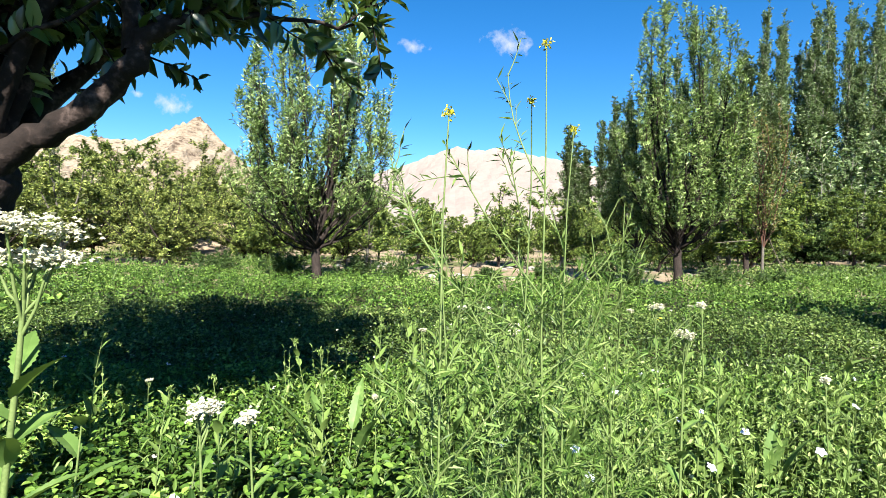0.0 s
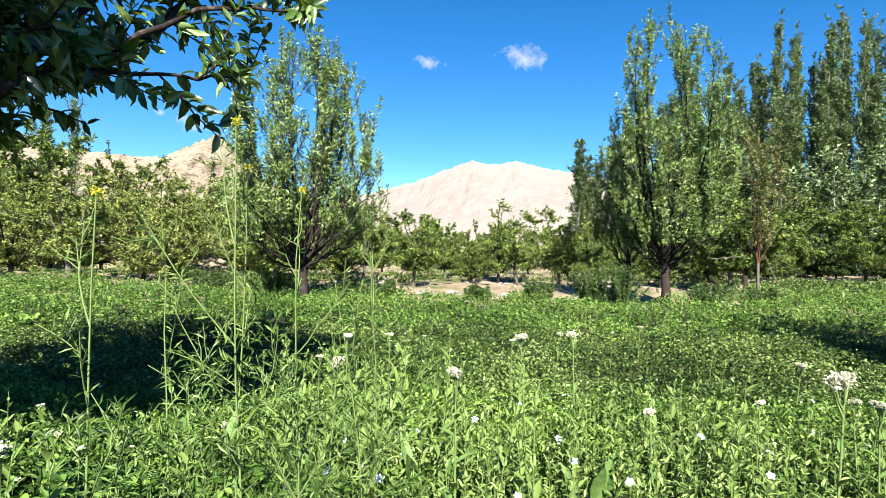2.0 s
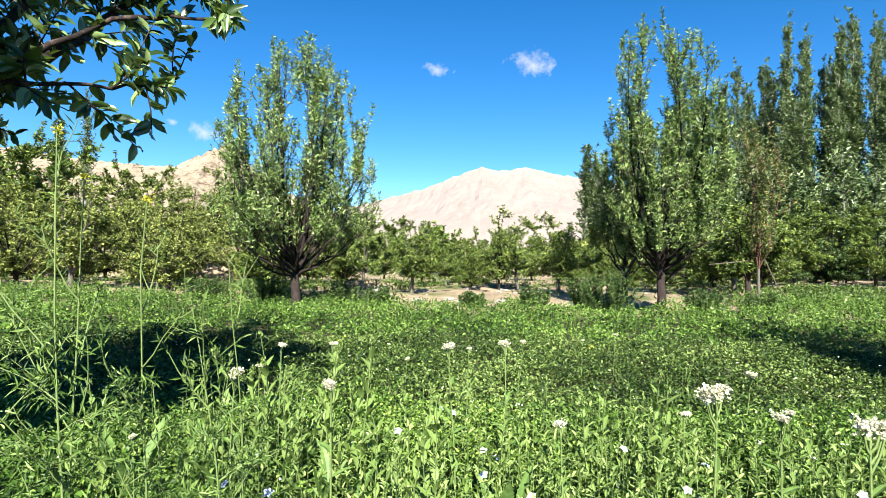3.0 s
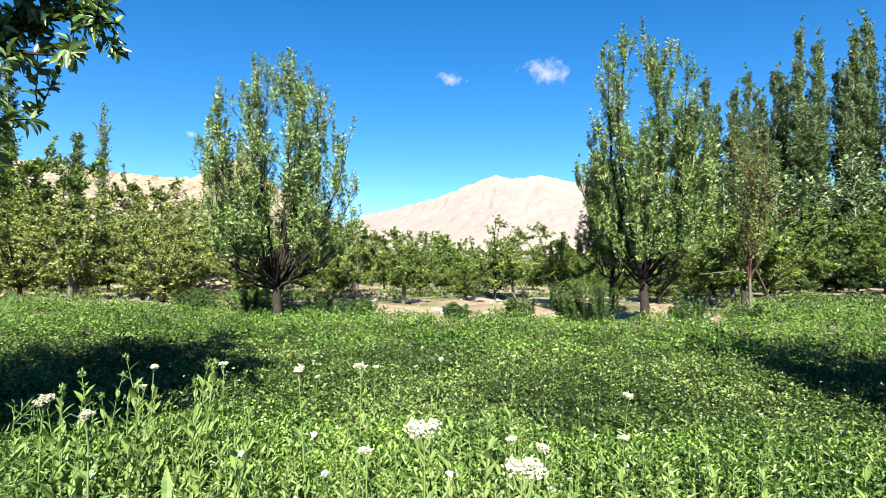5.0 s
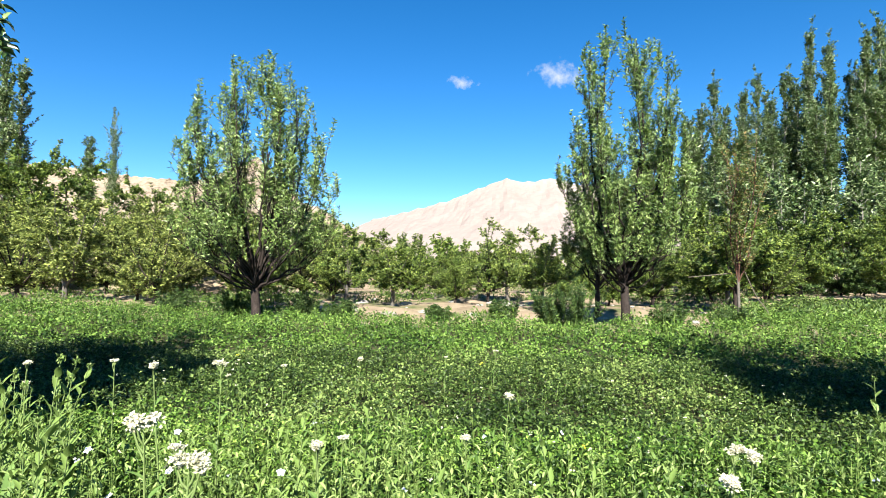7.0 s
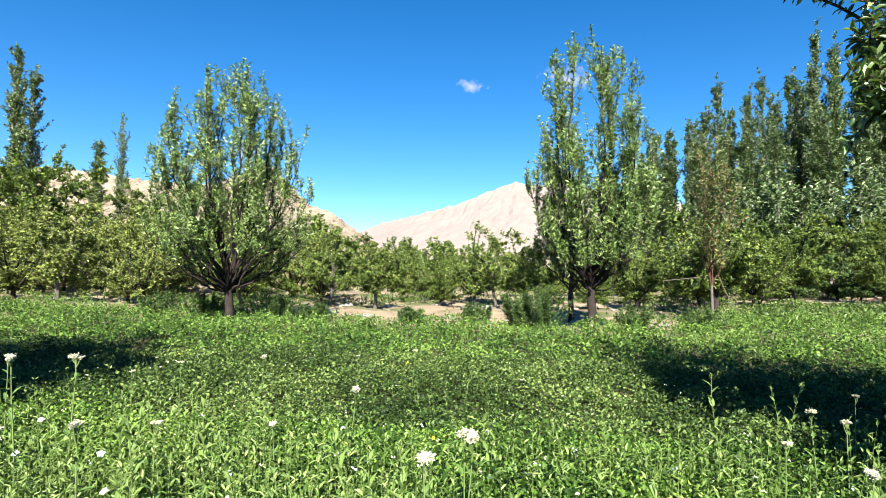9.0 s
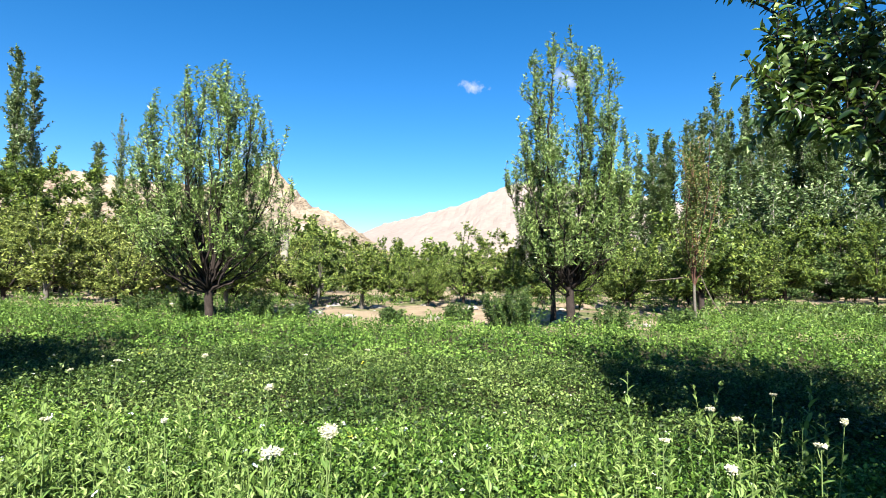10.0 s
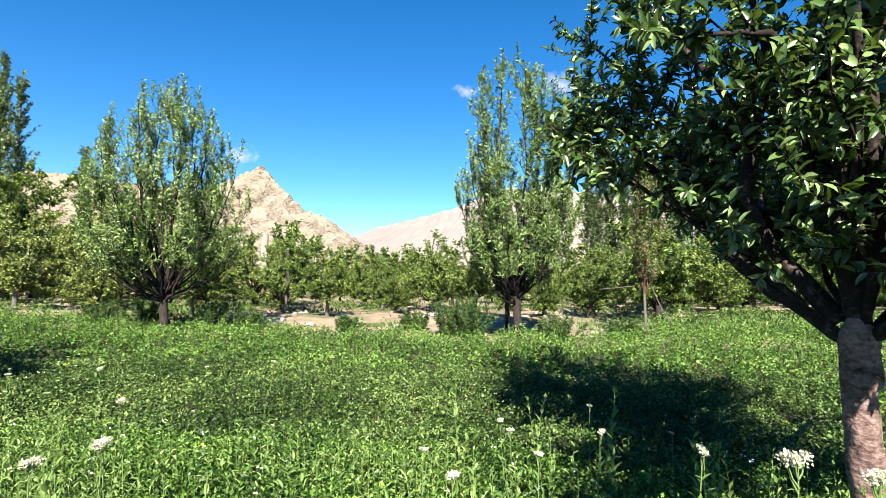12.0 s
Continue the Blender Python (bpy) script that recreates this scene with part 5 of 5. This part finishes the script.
CRESS = [cress(131, 0.72, 0.032), cress(132, 0.72, 0.022), cress(133, 0.62, 0.034)]
CRESS[0].matrix_basis = stand(CRESS[0], 2.03, 2.87, GROUND + 0.12, 10)
CRESS[1].matrix_basis = stand(CRESS[1], 1.02, 3.45, GROUND, 80)
CRESS[2].matrix_basis = stand(CRESS[2], 4.24, 2.2, GROUND + 0.1, 150)
H0 = (0.72, 0.72, 0.62)
for k, x, y, z in ((0, 1.75, 2.75, 0.94), (2, 2.49, 1.62, 1.02), (2, 2.73, 1.43, 1.0), (1, 1.44, 1.77, 0.98), (1, 0.85, 3.0, 0.88), (0, 4.2, 2.25, 0.82), (0, 6.54, 3.08, 0.73), (1, 7.08, 3.6, 0.6), (2, 6.86, 1.72, 1.05),
                   (2, 7.2, 1.9, 0.95), (2, 7.3, 2.05, 0.9), (0, 6.95, 1.75, 0.85), (1, 5.59, 2.73, 0.7), (0, 5.98, 3.27, 0.72), (2, 5.76, 2.45, 0.68), (1, 6.04, 3.07, 0.72), (0, 5.75, 8.9, 0.62), (1, 6.98, 2.79, 0.74),
                   (2, 3.4, 5.9, 0.58), (1, 2.93, 5.3, 0.6), (0, 6.95, 9.4, 0.6), (2, -0.13, 2.2, 0.6), (1, 0.04, 2.1, 0.58), (0, 1.39, 4.17, 0.6), (1, 1.16, 4.81, 0.6), (2, 3.47, 3.34, 0.72), (0, 3.26, 2.64, 0.7), (1, 0.64, 3.23, 0.72),
                   (2, 2.3, 4.6, 0.68), (1, 1.85, 4.1, 0.7), (1, 2.76, 2.5, 0.72), (0, 2.2, 2.25, 0.74), (1, 8.3, 8.9, 0.6), (0, 9.4, 9.6, 0.6), (2, 0.247, 1.36, 0.87), (0, 0.33, 1.42, 0.84), (0, 1.0, 2.1, 0.93), (1, 2.84, 1.95, 0.87), (1, 6.62, 3.96, 0.67), (0, 6.82, 2.36, 0.87), (1, 6.16, 2.58, 0.75), (2, 4.08, 2.0, 0.8), (1, 0.5, 2.3, 0.62), (1, -0.6, 2.7, 0.55)):
    s = (z - GROUND) / H0[k]
    c = copy_thing(CRESS[k], stand(CRESS[k], x, y, GROUND, (x * 977 + y * 331) % 360, min(s, 1.1)))
    c.scale = (min(s, 1.1), min(s, 1.1), s)
def big_cress():
    """A tall branching cress close to the path: large toothed leaves low on its stems, flat cream heads above."""
    r = np.random.default_rng(139)
    top = new("white_flower_plant")
    main = np.array([[0, 0, -0.05], [0.01, 0.0, 0.45], [-0.02, 0.01, 0.75], [0.01, 0, 0.96], [0.02, 0.0, 1.1]])
    side = np.array([[0.0, 0, 0.2], [0.03, 0.05, 0.5], [0.05, 0.07, 0.84]])
    lines = [(main, np.array([0.0075, 0.0065, 0.005, 0.004, 0.003])), (side, np.array([0.006, 0.004, 0.0012]))]
    tips = []
    for i in range(9):
        p, t, _ = along(lines[0], 0.80 + 0.018 * i)
        az = i * 2.4
        e = np.array([0.01 + math.cos(az) * r.uniform(0.02, 0.075), math.sin(az) * r.uniform(0.02, 0.07), 1.12 + r.uniform(-0.03, 0.03)])
        lines.append((np.array([p, p * 0.5 + e * 0.5 + np.array([0, 0, -0.015]), e]), np.array([0.0026, 0.0022, 0.0018])))
        tips.append(e)
    part("stem", mesh_of("stem", *tubes(lines, 7), STEM, True), top)
    for ln, n, lo, hi, big in ((lines[0], 15, 0.16, 0.72, 0.19), (lines[1], 11, 0.3, 1.0, 0.15)):
        for i in range(n):
            a = i / (n - 1)
            p, t, _ = along(ln, lo + (hi - lo) * a)
            az, el = i * 2.4 + r.uniform(-0.3, 0.3), r.uniform(0.5, 1.0)
            d = np.array([math.cos(az) * math.cos(el), math.sin(az) * math.cos(el), math.sin(el)])
            L = big * (1.0 - 0.55 * a) * r.uniform(0.85, 1.15)
            part("leaf", mesh_of("leaf", *broad_blade(p, d, unit(np.array([-math.cos(az), -math.sin(az), 0.6])), L, L * 0.38, r), BROAD), top)
    for e in tips:
        m = 130
        P = e + r.normal(0, 1, (m, 3)) * np.array([0.018, 0.018, 0.007])
        az = r.uniform(0, 6.28, m)
        U = unit(r.normal(0, 0.4, (m, 3)) + np.array([0, -0.4, 1]))
        sz = 0.0075 * r.uniform(0.7, 1.3, m)
        pieces = []
        for q in (0, 1.57):
            D = unit(np.stack([np.cos(az + q), np.sin(az + q), r.normal(0, 0.3, m)], axis=1))
            pieces.append(blades(P - D * sz[:, None] * 0.5, D, U, sz, sz * 0.8, 0.1))
        (v1, f1), (v2, f2) = pieces
        part("flower_head", mesh_of("flower_head", np.concatenate([v1, v2]), np.concatenate([f1, f2 + len(v1)]), PETAL_WHITE), top, "flat cluster of tiny cream flowers")
    top.matrix_basis = pose(0.15, 1.0, GROUND, 0, 0, 0)
    tagged(top, "tall white-flowered plant with large toothed pale leaves", "wildflower", "white wildflowers")


big_cress()


def mustard(seed, tall, x, y):
    """A tall thin mustard with feathery leaves and a small yellow head."""
    r = np.random.default_rng(seed)
    top = new("mustard_plant")
    main = sprout(r, (0, 0, -0.05), (0, 0, 1), tall, 0.0042, 0.0013, 8, 0.035, 0.1)
    lines, twigs, heads = [main], [main[0][2:6]], [main[0][-1]] if tall > 1.35 else []
    for i in range(5):
        p, t, rr = along(main, 0.35 + 0.12 * i + r.uniform(-0.04, 0.04))
        az = r.uniform(0, 6.28)
        br = sprout(r, p, unit(np.array([math.cos(az) * 0.7, math.sin(az) * 0.7, 0.8])), tall * r.uniform(0.12, 0.24), 0.0021, 0.001, 5, 0.07, 0.1)
        lines.append(br)
        twigs.append(br[0])
        for _k in range(3):
            q, t2, _ = along(br, r.uniform(0.3, 1))
            tw = sprout(r, q, unit(t2 + r.normal(0, 0.5, 3)), 0.09, 0.0014, 0.0008, 3, 0.08, 0.0)
            lines.append(tw)
            twigs.append(tw[0])
    # finely cut lower leaves, each a rib with side ribs
    for i in range(11):
        p, t, rr = along(main, 0.22 + 0.045 * i)
        az = i * 2.4 + r.uniform(-0.3, 0.3)
        rib = sprout(r, p, unit(np.array([math.cos(az), math.sin(az), 0.75])), r.uniform(0.12, 0.2), 0.0016, 0.0008, 6, 0.05, -0.06)
        lines.append(rib)
        for k in range(10):
            q, t2, _ = along(rib, 0.2 + 0.075 * k)
            side = unit(np.cross(t2, np.array([0, 0, 1.0]))) * (1 if k % 2 else -1)
            tw = sprout(r, q, unit(t2 * 0.6 + side), 0.045 * (1.2 - 0.07 * k), 0.0009, 0.0006, 2, 0.05, 0.0)
            twigs.extend([tw[0], tw[0]])
    part("stem", mesh_of("stem", *tubes(lines, 5), STEM, True), top)
    part("leaves", mesh_of("leaves", *leaves_on(r, twigs, 900, 0.03, 0.16, 0.9), WEED), top, "thin feathery green leaves")
    for hd in heads:
        P = hd + r.normal(0, 0.0045, (40, 3))
        D = unit(r.normal(0, 1, (40, 3)))
        part("flower_head", mesh_of("flower_head", *blades(P, D, unit(r.normal(0, 1, (40, 3))), 0.007, 0.005), PETAL_YELLOW), top, "small yellow flower cluster")
    tip = main[0][-1]
    top.matrix_basis = pose(x - tip[0], y - tip[1], GROUND, 0, 0, 0)
    tagged(top, "tall thin yellow-flowered mustard plant with feathery leaves", "wildflower", "mustard plants")


for i, (x, y, h) in enumerate(((0.75, 1.145, 1.40), (0.94, 1.32, 1.58), (1.04, 1.49, 1.45), (0.93, 1.42, 1.49), (0.74, 1.41, 1.25), (1.11, 1.57, 1.22), (0.95, 1.68, 0.95), (1.2, 1.6, 1.3))):
    mustard(141 + i, h, x, y)


def small_flowers(name, seed, n, y0, y1, mat, label, size):
    r = np.random.default_rng(seed)
    x, y = scatter(r, n, y0, y1)
    z = GROUND + meadow_height(x, y) + r.uniform(0.0, 0.08, n)
    P = np.repeat(np.stack([x, y, z], axis=1), 3, axis=0) + r.normal(0, size * 0.25, (n * 3, 3))
    D = unit(r.normal(0, 1, (n * 3, 3)) * np.array([1, 1, 0.3]))
    ob = new(name, mesh_of(name, *blades(P, D, unit(np.array([0, -0.6, 1]) + r.normal(0, 0.2, (n * 3, 3))), size, size * 0.9), mat))
    tagged(ob, label, "wildflowers", kind="stuff")


small_flowers("small_white_flowers", 151, 260, 1.3, 6.0, PETAL_WHITE, "scattered small white flowers in meadow", 0.014)
small_flowers("small_blue_flowers", 152, 60, 1.3, 4.0, PETAL_BLUE, "scattered pale blue flowers in meadow", 0.018)
small_flowers("small_yellow_flowers", 153, 14, 2.5, 7.0, PETAL_YELLOW, "few small yellow flowers in meadow", 0.03)


def flax(seed, tall):
    """A pale blue flower of five rounded petals on a thin leafy stem."""
    r = np.random.default_rng(seed)
    top = new("blue_flower_plant")
    line = sprout(r, (0, 0, -0.03), (0, 0, 1), tall, 0.0016, 0.0009, 6, 0.05, 0.1)
    part("stem", mesh_of("stem", *tubes([line], 5), STEM, True), top)
    head = line[0][-1]
    nod = unit(np.array([r.normal(0, 0.25), -0.55, 0.8]))
    side = unit(np.cross(nod, np.array([1.0, 0, 0])))
    other = np.cross(nod, side)
    for i in range(5):
        a = i * 2 * math.pi / 5 + r.uniform(-0.1, 0.1)
        d = unit((side * math.cos(a) + other * math.sin(a)) + nod * 0.35)
        v, f = broad_blade(head, d, nod, 0.019 * r.uniform(0.9, 1.1), 0.017, r)
        part("petal", mesh_of("petal", v, f, PETAL_BLUE, True), top)
    C = head + nod * 0.003 + r.normal(0, 0.0012, (12, 3))
    part("stamens", mesh_of("stamens", *blades(C, unit(nod + r.normal(0, 0.3, (12, 3))), unit(r.normal(0, 1, (12, 3))), 0.005, 0.0015), PETAL_YELLOW), top, "tiny yellow stamens")
    n = 16
    P = np.stack([along(line, 0.3 + 0.6 * i / n)[0] for i in range(n)])
    az = np.arange(n) * 2.4
    D = unit(np.stack([np.cos(az), np.sin(az), np.full(n, 1.0)], axis=1))
    part("leaves", mesh_of("leaves", *blades(P, D, unit(np.stack([-np.cos(az), -np.sin(az), np.full(n, 0.8)], axis=1)), 0.022, 0.004), WEED), top)
    return tagged(top, "pale blue five-petalled flower on thin stem in meadow", "wildflower", "pale blue wildflowers")


FLAX = [flax(181, 0.46), flax(182, 0.42), flax(183, 0.5)]
for ob, (x, y) in zip(FLAX, ((1.94, 2.27), (1.24, 1.95), (1.16, 1.93))):
    ob.matrix_basis = pose(x, y, GROUND, 0, 0, 0)
for i, (x, y) in enumerate(((1.0, 2.4), (1.93, 2.65), (2.49, 2.45), (1.0, 2.1), (1.67, 2.05), (1.5, 2.6), (2.1, 2.1), (2.7, 2.3), (1.75, 2.9), (3.3, 2.2))):
    copy_thing(FLAX[i % 3], pose(x, y, GROUND, 0, 0, (i * 23) % 50 - 25))
